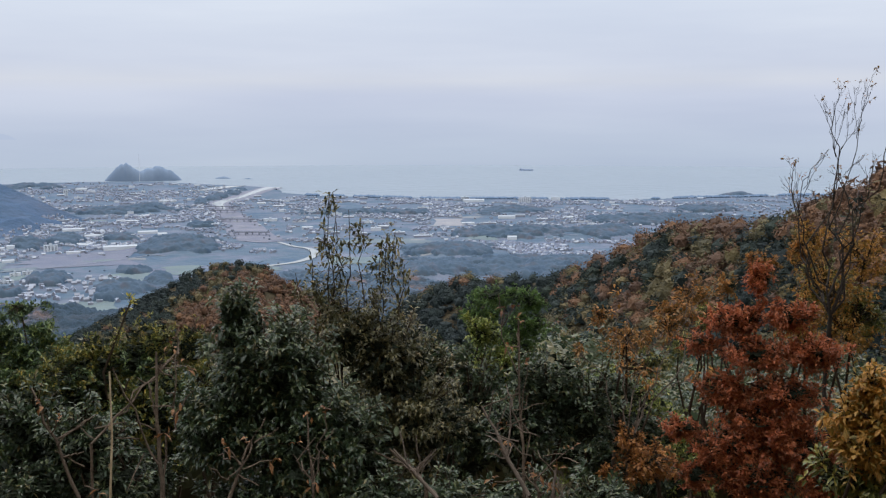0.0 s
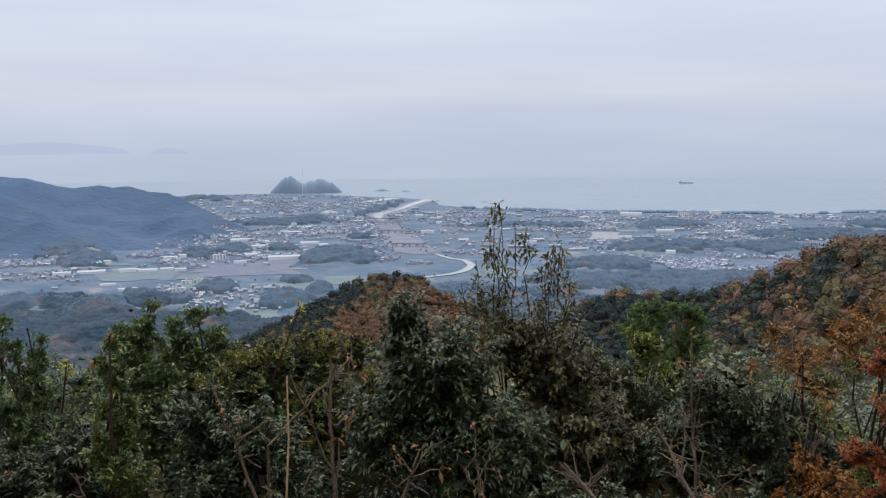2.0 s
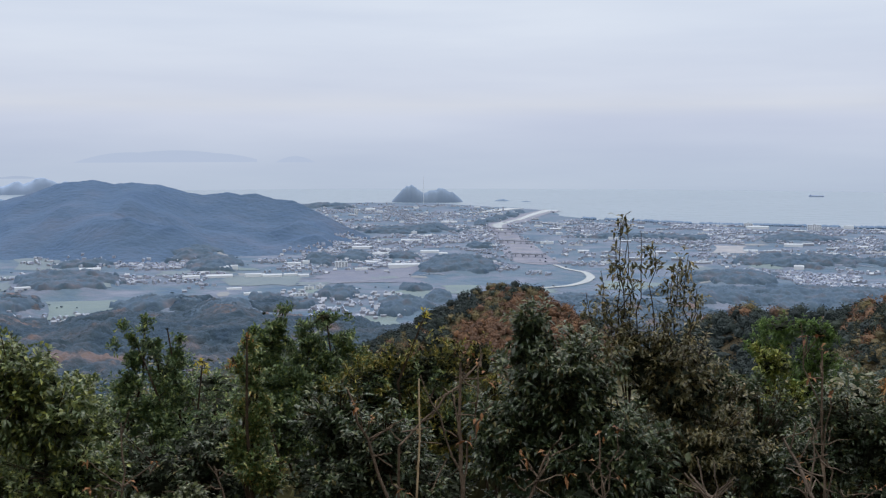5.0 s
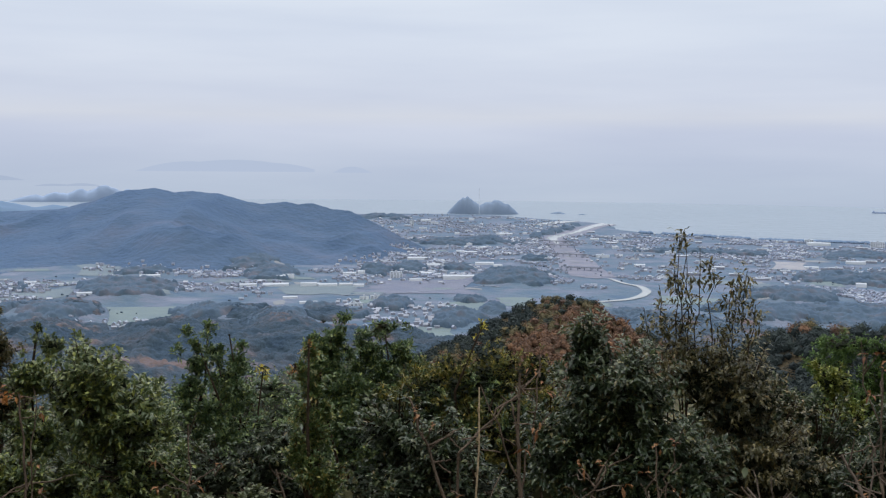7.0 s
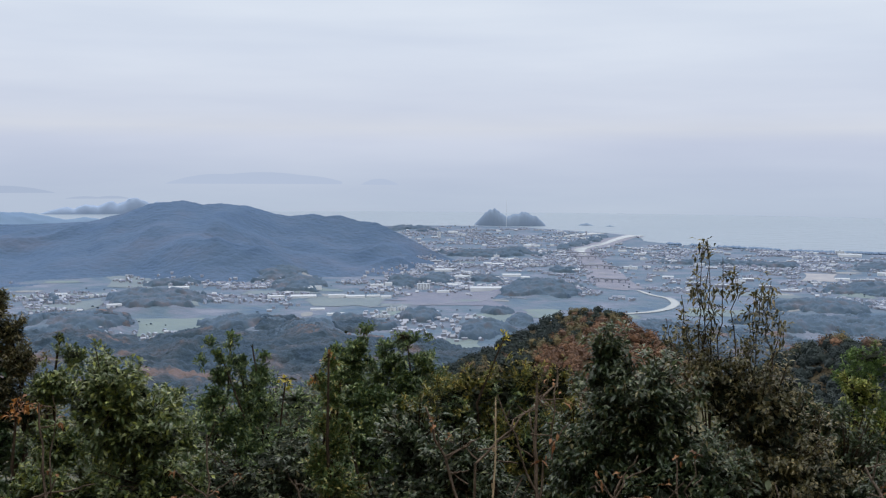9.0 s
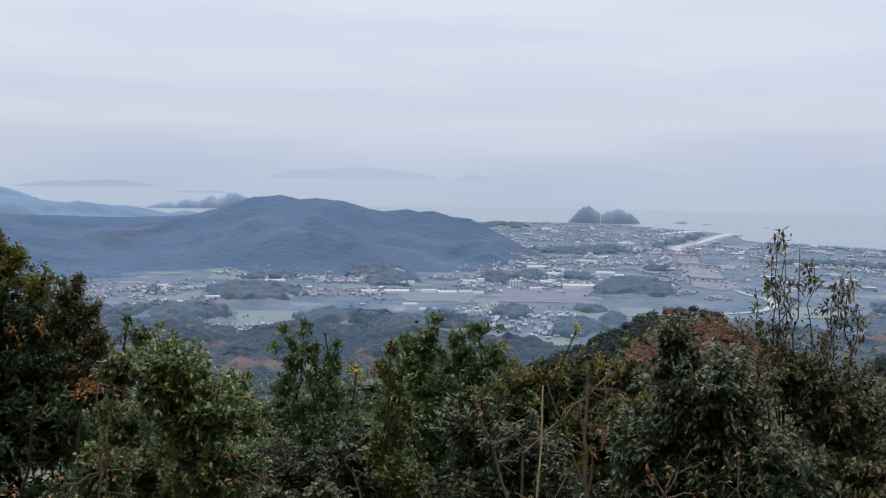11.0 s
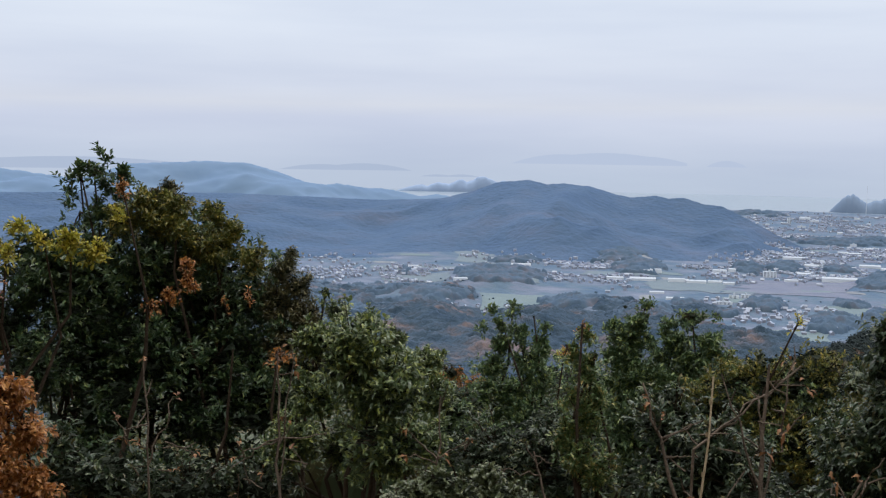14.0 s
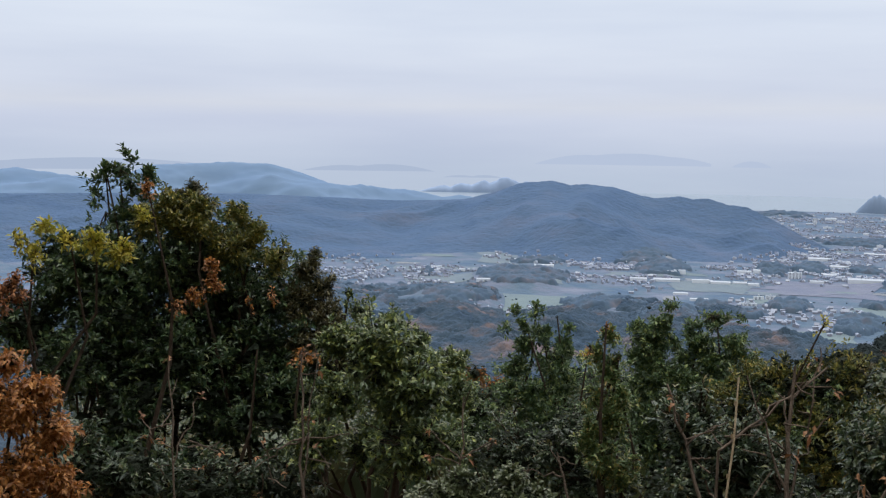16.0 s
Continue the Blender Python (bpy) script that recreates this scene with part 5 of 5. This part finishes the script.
shrub([(2.27, 7.37, 198.85, 0.11, 0.17), (2.19, 7.36, 198.62, 0.17, 0.13), (2.06, 7.39, 198.57, 0.24, 0.13), (2.46, 7.27, 198.64, 0.25, 0.16), (1.88, 7.41, 198.43, 0.17, 0.08), (2.24, 7.29, 198.36, 0.36, 0.16), (2.62, 7.17, 198.38, 0.25, 0.19), (1.99, 7.30, 198.10, 0.28, 0.15), (2.39, 7.18, 198.09, 0.38, 0.19), (2.22, 7.18, 197.93, 0.38, 0.15), (1.73, 7.29, 197.83, 0.20, 0.09), (2.05, 7.17, 197.72, 0.34, 0.17), (2.45, 7.06, 197.76, 0.38, 0.21), (1.81, 7.17, 197.52, 0.25, 0.13), (2.22, 7.05, 197.50, 0.38, 0.17), (2.64, 6.92, 197.56, 0.30, 0.19)],
      LOOK["RED"], 7000, 7, (0.038, 0.0145), 0.0, 6, "spreading tree with rust-red autumn leaves in tiers", core=0.45)
shrub([(2.04, 4.84, 198.74, 0.15, 0.13), (1.93, 4.85, 198.6, 0.15, 0.12), (2.11, 4.76, 198.57, 0.18, 0.18), (1.99, 4.78, 198.48, 0.18, 0.13)],
      LOOK["GOLD"], 760, 6, (0.048, 0.019), 0.2, 5, "bush with golden-orange autumn leaves", core=0.35)
shrub([(1.96, 4.95, 198.26, 0.21, 0.15), (2.15, 4.87, 198.26, 0.21, 0.18), (2.09, 4.94, 198.38, 0.15, 0.12)],
      LOOK["OLIVE"], 500, 6, (0.055, 0.02), 0.1, 4, "yellow-green low shrub below the golden bush", core=0.4)
shrub([(4.17, 11.1, 198.17, 0.49, 0.49), (4.49, 11.02, 198.49, 0.39, 0.45), (4.02, 11.23, 198.71, 0.29, 0.29), (4.32, 10.96, 197.71, 0.52, 0.52), (3.9, 11.13, 197.79, 0.39, 0.45)],
      LOOK["GOLD"], 1300, 4, (0.05, 0.018), 0.2, 6, "thin tree with sparse yellow and orange leaves", core=0.1)
bare_tree([(3.47, 10.43, 199.59), (3.57, 10.4, 199.82), (3.81, 10.31, 200.48), (4.12, 10.19, 200.37), (3.94, 10.27, 200.15), (4.24, 10.15, 199.88), (3.73, 10.35, 200.15), (3.42, 10.45, 199.71), (4.35, 10.09, 200.47), (3.77, 10.32, 199.49), (4.1, 10.2, 199.77)], (3.82, 10.14, 198.11),
      LOOK["AMBER"], "bare grey tree with a few last leaves", thick=0.0125)
bare_tree([(1.03, 6.85, 198.99), (1.18, 6.78, 198.73), (1.46, 6.73, 198.74), (1.66, 6.73, 199.04), (0.85, 6.79, 198.5), (1.35, 6.67, 198.38), (1.61, 6.71, 198.82), (1.03, 6.78, 198.58), (0.77, 6.82, 198.61), (1.7, 6.61, 198.47)], (1.2, 6.56, 197.88),
      LOOK["AMBER"], "twiggy bare shrub with a few orange leaves", thick=0.007, bark=M_PALEBARK, leafy_share=0.4)
shrub([(3.70, 13.34, 197.91, 0.30, 0.17), (3.32, 13.42, 197.79, 0.32, 0.17), (4.10, 13.26, 198.18, 0.26, 0.18), (3.00, 13.44, 197.49, 0.38, 0.20), (2.42, 13.50, 197.18, 0.35, 0.18), (4.56, 13.14, 198.42, 0.30, 0.20)],
      LOOK["AMBER"], 800, 6, (0.07, 0.026), 0.1, 5, "tan and amber shrubs lower on the slope", core=0.3)
shrub([(3.08, 11.91, 197.77, 0.23, 0.20), (2.74, 11.92, 197.44, 0.27, 0.18), (2.42, 11.95, 197.23, 0.34, 0.18), (4.29, 11.58, 198.09, 0.34, 0.41), (4.62, 11.42, 197.87, 0.41, 0.41)],
      LOOK["OLIVE"], 900, 6, (0.062, 0.022), 0.1, 5, "olive shrubs with yellowing tips on the slope", core=0.4)
shrub([(1.39, 9.06, 197.49, 0.41, 0.36), (1.72, 8.95, 197.32, 0.46, 0.46), (1.13, 8.98, 197.1, 0.41, 0.41), (1.95, 8.77, 196.91, 0.46, 0.41)],
      LOOK["LIME"], 1500, 7, (0.05, 0.019), 0.1, 5, "tangled green shrub with yellowing leaves")
shrub([(-6.92, 5.68, 198.86, 0.73, 0.54), (-7.23, 5.17, 198.64, 0.68, 0.58), (-6.6, 6.01, 198.53, 0.68, 0.58), (-7.43, 4.89, 198.84, 0.44, 0.37), (-6.77, 5.67, 198.11, 0.93, 0.58), (-7.18, 5.07, 198.05, 0.68, 0.54), (-6.25, 6.21, 197.82, 0.63, 0.63), (-6.94, 5.7, 199.24, 0.24, 0.19), (-6.69, 6.03, 199.24, 0.17, 0.19), (-7.53, 4.59, 198.35, 0.39, 0.49)],
      LOOK["ROSETTE"], 6500, 9, (0.064, 0.023), -0.1, 8, "large dark evergreen tree with rosettes of glossy leaves")
# the large core paints the dark hollow among these lower boughs
shrub([(-6.98, 4.96, 198.51, 0.33, 0.24), (-6.75, 5.43, 198.29, 0.43, 0.27), (-6.46, 5.89, 198.08, 0.39, 0.27), (-6.89, 4.60, 198.17, 0.32, 0.28), (-6.75, 5.10, 197.88, 0.47, 0.28), (-6.39, 5.66, 197.65, 0.48, 0.29), (-6.23, 6.18, 197.68, 0.29, 0.27), (-6.62, 4.75, 197.53, 0.46, 0.28), (-6.21, 5.23, 197.32, 0.51, 0.28), (-5.97, 5.83, 197.28, 0.33, 0.26)],
      LOOK["ROSETTE"], 4200, 8, (0.066, 0.024), 0.05, 5, "shaded lower boughs of evergreen beneath the large tree", core=0.75)
shrub([(-6.63, 5.30, 199.44, 0.16, 0.09), (-6.47, 5.51, 199.42, 0.18, 0.10), (-6.30, 5.72, 199.35, 0.17, 0.10), (-6.20, 5.83, 199.18, 0.16, 0.12), (-6.09, 5.92, 198.98, 0.16, 0.14), (-6.53, 5.42, 199.25, 0.26, 0.16), (-6.30, 5.68, 199.05, 0.26, 0.17), (-6.72, 5.16, 199.28, 0.18, 0.14)],
      LOOK["OLIVE"], 1700, 7, (0.05, 0.0185), -0.15, 4, "olive-tinged upper boughs of the large evergreen", core=0.4)
shrub([(-7.15, 5.26, 199.82, 0.03, 0.03), (-7.24, 5.13, 199.67, 0.03, 0.03), (-7.05, 5.41, 199.65, 0.04, 0.03), (-7.18, 5.22, 199.67, 0.03, 0.03), (-7.11, 5.33, 199.71, 0.03, 0.03), (-7.27, 5.07, 199.49, 0.04, 0.03), (-7.05, 5.41, 199.51, 0.04, 0.03), (-7.20, 5.17, 199.51, 0.04, 0.03), (-7.13, 5.29, 199.54, 0.04, 0.03), (-7.16, 5.23, 199.37, 0.07, 0.06), (-7.23, 5.11, 199.30, 0.07, 0.05), (-7.10, 5.31, 199.30, 0.08, 0.07)],
      LOOK["ROSETTE"], 260, 7, (0.066, 0.023), -0.5, 4, "leafy leading shoot above the evergreen tree", core=0.05)
shrub([(-6.07, 4.31, 199.23, 0.12, 0.06), (-5.99, 4.42, 199.15, 0.10, 0.06), (-6.17, 4.16, 199.25, 0.08, 0.04), (-6.24, 4.04, 199.33, 0.06, 0.05), (-6.27, 3.96, 199.16, 0.09, 0.05), (-5.93, 4.55, 199.44, 0.08, 0.05), (-6.33, 3.87, 199.24, 0.07, 0.04)],
      LOOK["YELLOW"], 340, 5, (0.05, 0.019), -0.1, 3, "branch tips with yellow autumn leaves", core=0.05)
shrub([(-6.02, 6.30, 198.99, 0.08, 0.07), (-6.07, 6.23, 198.85, 0.16, 0.12), (-5.96, 6.31, 198.70, 0.17, 0.17), (-6.07, 6.17, 198.56, 0.22, 0.19), (-5.89, 6.32, 198.43, 0.21, 0.21), (-6.00, 6.16, 198.24, 0.26, 0.23), (-5.78, 6.34, 198.06, 0.24, 0.24), (-6.69, 5.57, 199.53, 0.12, 0.06), (-6.72, 5.51, 199.44, 0.19, 0.09)],
      LOOK["BRONZE"], 2600, 7, (0.04, 0.014), 0.0, 4, "feathery dark evergreen behind the large tree", core=0.5)
shrub([(-4.61, 5.27, 198.89, 0.05, 0.06), (-4.54, 5.32, 198.76, 0.10, 0.10), (-4.53, 5.59, 198.68, 0.10, 0.10), (-4.49, 5.05, 198.63, 0.17, 0.13), (-4.45, 5.34, 198.49, 0.21, 0.15), (-4.43, 5.78, 198.55, 0.13, 0.10), (-4.37, 5.65, 198.37, 0.22, 0.16), (-4.29, 5.98, 198.37, 0.14, 0.11), (-4.36, 4.93, 198.30, 0.22, 0.17), (-4.29, 5.39, 198.18, 0.29, 0.17), (-4.18, 5.87, 198.14, 0.21, 0.17), (-4.26, 4.64, 198.06, 0.20, 0.20), (-4.21, 5.09, 197.93, 0.29, 0.21), (-4.12, 5.69, 197.86, 0.23, 0.18)],
      LOOK["MIXED"], 5200, 7, (0.043, 0.0165), -0.2, 8, "green shrub with small leaves and yellow tips", core=0.5)
shrub([(-3.82, 2.48, 198.97, 0.09, 0.09), (-3.75, 2.57, 198.85, 0.11, 0.1), (-3.78, 2.48, 198.76, 0.14, 0.13), (-3.69, 2.6, 198.68, 0.1, 0.1), (-3.71, 2.47, 198.54, 0.17, 0.13), (-3.62, 2.59, 198.48, 0.1, 0.1), (-3.86, 2.36, 198.84, 0.13, 0.2), (-3.71, 2.39, 198.42, 0.23, 0.1)],
      LOOK["COPPER"], 2000, 6, (0.034, 0.0155), 0.15, 5, "bush with copper-orange autumn leaves", core=0.35)
shrub([(-15.26, 20.45, 194.34, 0.49, 0.31), (-15.66, 20.06, 194.06, 0.56, 0.35), (-14.76, 20.72, 193.95, 0.56, 0.35)],
      LOOK["COPPER"], 300, 7, (0.14, 0.05), 0.1, 2, "orange autumn tree down the slope")
shrub([(-6.75, 11.99, 196.51, 1.52, 0.68), (-8.21, 10.85, 196.17, 0.91, 0.61), (-5.17, 12.83, 196.62, 1.36, 0.61)],
      LOOK["GREEN"], 2175, 8, (0.078, 0.028), 0, 5, "evergreen thicket lower on the slope")
shrub([(-5.70, 4.98, 199.04, 0.05, 0.03), (-5.68, 4.98, 198.90, 0.07, 0.08), (-5.75, 4.87, 198.82, 0.07, 0.04), (-5.82, 4.76, 198.76, 0.06, 0.03), (-5.51, 5.16, 198.73, 0.04, 0.05), (-5.41, 5.30, 198.81, 0.03, 0.03), (-5.99, 4.66, 199.58, 0.06, 0.04)],
      LOOK["COPPER"], 240, 4, (0.036, 0.016), 0.1, 1, "spray of orange autumn leaves inside the evergreen", core=0.05)
shrub([(-6.22, 3.79, 198.96, 0.16, 0.13), (-6.26, 3.67, 198.82, 0.2, 0.16)],
      LOOK["RUST"], 160, 6, (0.04, 0.017), 0.1, 2, "small reddish shrub beside the large evergreen", core=0.2)
shrub([(-4.6, 4.47, 198.63, 0.02, 0.02), (-4.42, 4.67, 198.62, 0.04, 0.02)],
      LOOK["COPPER"], 16, 4, (0.046, 0.022), 0.2, 2, "few orange leaves on a thin shoot", core=0.02)
shrub([(-6.85, 5.52, 199.46, 0.16, 0.09), (-6.75, 5.64, 199.44, 0.13, 0.1)],
      LOOK["BRONZE"], 240, 5, (0.042, 0.013), -0.1, 3, "feathery bronze tips above the evergreen", core=0.05)
shrub([(0.05, 5.42, 197.94, 0.31, 0.19), (0.44, 5.41, 197.97, 0.28, 0.17), (0.83, 5.37, 197.98, 0.28, 0.19), (-0.29, 5.42, 197.97, 0.28, 0.19)],
      LOOK["DARK"], 1300, 7, (0.05, 0.018), 0.1, 5, "dark low undergrowth at the summit edge")
# dark leaf colour paints the hollow under the large tree
shrub([(-5.37, 3.61, 197.92, 0.33, 0.33), (-5.14, 3.92, 197.83, 0.4, 0.29), (-4.83, 4.32, 197.73, 0.4, 0.26), (-4.56, 4.64, 197.74, 0.37, 0.26)],
      LOOK["DARK"], 900, 7, (0.06, 0.021), 0.05, 5, "glossy evergreen undergrowth with shade put into its leaf colour")
shrub([(-2.45, 6.08, 198.18, 0.33, 0.33), (-2.11, 6.15, 198.01, 0.33, 0.33), (-2.43, 5.98, 197.86, 0.4, 0.29)],
      LOOK["DARK"], 600, 7, (0.06, 0.022), 0, 4, "green undergrowth with scattered brown leaves")
shrub([(1.26, 7.04, 198.53, 0.22, 0.18), (1.53, 7, 198.58, 0.2, 0.18), (1.08, 7.1, 198.67, 0.12, 0.12), (1.64, 7.01, 198.81, 0.14, 0.16), (1.41, 6.96, 198.31, 0.24, 0.16)],
      LOOK["AMBER"], 260, 3, (0.04, 0.017), 0.2, 2, "sparse orange leaves on a thin twiggy shrub", core=0.03)
shrub([(1.33, 6.52, 197.82, 0.23, 0.15), (1.12, 6.52, 197.71, 0.19, 0.13), (1.23, 6.58, 197.95, 0.15, 0.11)],
      LOOK["COPPER"], 420, 6, (0.038, 0.017), 0.1, 3, "low copper-brown shrub in the undergrowth", core=0.3)
shrub([(-2.99, 5.87, 198.79, 0.02, 0.04), (-3.06, 5.8, 198.67, 0.02, 0.03)],
      LOOK["COPPER"], 9, 4, (0.03, 0.011), -0.4, 1, "red young leaf tips above the slender shrub", core=0.02)
shrub([(-4.69, 8.45, 198.02, 0.1, 0.04)],
      LOOK["YELLOW"], 12, 5, (0.05, 0.02), 0.1, 1, "spray of yellow autumn leaves on a thin branch", core=0.02)
shrub([(-2.59, 8.53, 198.51, 0.04, 0.07)],
      LOOK["YELLOW"], 7, 5, (0.045, 0.018), -0.1, 1, "single shoot with yellow-green leaves", core=0.02)
# filler shrubs whose large near-black cores paint the gaps dark
shrub([(0.26, 9.27, 197.54, 0.27, 0.21), (0.01, 9.25, 197.44, 0.34, 0.29), (0.42, 9.25, 197.46, 0.31, 0.29), (0.78, 9.26, 197.59, 0.26, 0.21), (0.18, 9.12, 197.00, 0.44, 0.31), (0.74, 9.11, 197.06, 0.42, 0.31)],
      LOOK["DARK"], 2200, 7, (0.058, 0.021), 0.1, 5, "dark green filler shrub close among its neighbours", core=0.7)
shrub([(-3.63, 8.81, 197.71, 0.37, 0.24), (-3.16, 8.98, 197.66, 0.37, 0.24), (-3.52, 8.72, 197.23, 0.48, 0.32), (-2.96, 8.92, 197.22, 0.48, 0.32), (-2.46, 9.17, 197.56, 0.32, 0.27), (-2.39, 9.04, 197.08, 0.42, 0.32)],
      LOOK["GREEN"], 2200, 7, (0.058, 0.021), 0.1, 5, "dark green thicket behind the dry stalk", core=0.7)
shrub([(1.03, 8.23, 197.72, 0.28, 0.19), (1.37, 8.21, 197.82, 0.26, 0.17), (1.52, 8.10, 197.52, 0.33, 0.21), (1.07, 8.12, 197.38, 0.37, 0.23), (1.55, 7.98, 197.19, 0.37, 0.23)],
      LOOK["DARK"], 1800, 7, (0.054, 0.019), 0.05, 5, "dark green thicket beside the red-leaved tree", core=0.7)
shrub([(-5.07, 7.26, 197.68, 0.29, 0.19), (-5.16, 7.07, 197.35, 0.34, 0.24), (-4.77, 7.35, 197.32, 0.39, 0.24), (-4.26, 7.77, 197.53, 0.24, 0.22), (-3.56, 8.14, 197.49, 0.29, 0.22), (-3.00, 8.50, 197.90, 0.34, 0.19), (-2.87, 8.45, 197.55, 0.39, 0.24), (-2.56, 8.68, 197.98, 0.34, 0.19), (-2.40, 8.64, 197.60, 0.39, 0.24)],
      LOOK["GREEN"], 3000, 7, (0.056, 0.02), 0.05, 6, "dark green thicket below the young evergreen trees", core=0.7)
dead_wood([(0.38, 5.19, 199.01), (0.2, 5.1, 198.58), (0.28, 5.22, 199.14), (0.42, 5.15, 198.81)], (0.4, 4.96, 198.17),
      LOOK["CURLED"], "forked dead grey sapling with dry leaves", thick=0.0085)
dead_wood([(0.55, 4.9, 198.34), (0.6, 4.87, 198.27), (0.47, 4.89, 198.28)], (0.52, 4.84, 198.16),
      LOOK["CURLED"], "pale broken stump with splintered ends", thick=0.012, wood=M_PALEBARK)
dead_wood([(-1.64, 4.06, 198.95), (-1.4, 4.11, 198.83), (-1.44, 4.06, 198.69)], (-1.42, 3.99, 198.47),
      LOOK["CURLED"], "dead branching stem with curled brown leaves")
dead_wood([(-1.16, 4.14, 199.08), (-1.18, 4.1, 198.94), (-1.32, 4.08, 199.03), (-1.07, 4.17, 199.12)], (-1.11, 3.98, 198.5),
      LOOK["CURLED"], "upright dead stem with a clump of dry leaves", thick=0.0105)
dead_wood([(-0.77, 4.03, 198.74), (-0.85, 4.01, 198.72), (-0.71, 4.06, 198.83)], (-0.84, 3.94, 198.53),
      LOOK["CURLED"], "short pale broken branches at the summit edge")
dead_wood([(-0.23, 4.35, 198.61), (-0.14, 4.33, 198.52)], (-0.07, 4.31, 198.46),
      None, "broken pale branch leaning at the summit edge")
dead_wood([(0.41, 4.88, 198.35), (0.3, 4.9, 198.39), (0.61, 4.88, 198.44)], (0.46, 4.83, 198.24),
      LOOK["CURLED"], "cut stump with pale dry shoots")
dead_wood([(-3.63, 3.94, 198.83), (-3.66, 3.72, 198.34), (-3.68, 3.67, 198.27), (-3.39, 4.05, 198.42), (-3.59, 3.99, 198.86)], (-3.47, 3.81, 198.08),
      LOOK["CURLED"], "thin brown twigs with a few orange leaves")
dead_wood([(-2.87, 5.17, 198.18), (-3.03, 5.03, 198.08)], (-2.75, 5.14, 197.89),
      None, "bent pale twig in the undergrowth")
dead_wood([(-0.65, 4.85, 198.62), (-0.52, 4.89, 198.72), (-0.71, 4.79, 198.44)], (-0.61, 4.74, 198.27),
      LOOK["CURLED"], "dry russet-leaved twigs in front of the shrub", thick=0.006)
dead_wood([(-3.11, 4.62, 198.56), (-3.22, 4.47, 198.39), (-2.95, 4.67, 198.34)], (-3.02, 4.48, 198),
      LOOK["CURLED"], "dry russet-leaved twigs in front of the shrub", thick=0.006)
dead_wood([(-3.88, 3.31, 198.84), (-3.77, 3.4, 198.67), (-3.87, 3.19, 198.53)], (-3.72, 3.22, 198.17),
      LOOK["CURLED"], "leafless thin twigs rising from the undergrowth", thick=0.006)
dead_wood([(0.17, 4.43, 198.77), (0.29, 4.39, 198.83), (0.24, 4.39, 198.66)], (0.36, 4.21, 198.45),
      None, "thick pale forked dead branch", thick=0.0105, wood=M_PALEBARK)
dead_wood([(-0.20, 4.09, 198.69), (-0.15, 4.08, 198.65)], (-0.02, 3.94, 198.54),
      None, "pale broken branch leaning over the edge", thick=0.008, wood=M_PALEBARK)
dead_wood([(-1.14, 4.43, 199.03), (-1.18, 4.40, 198.99)], (-1.40, 4.03, 198.73),
      LOOK["CURLED"], "long slanting twig with curled russet leaves", thick=0.005)
stalk((-1.27, 3.89, 199.06), (-1.23, 3.72, 198.62))
pale_leaf((-0.24, 5.24, 198.42))
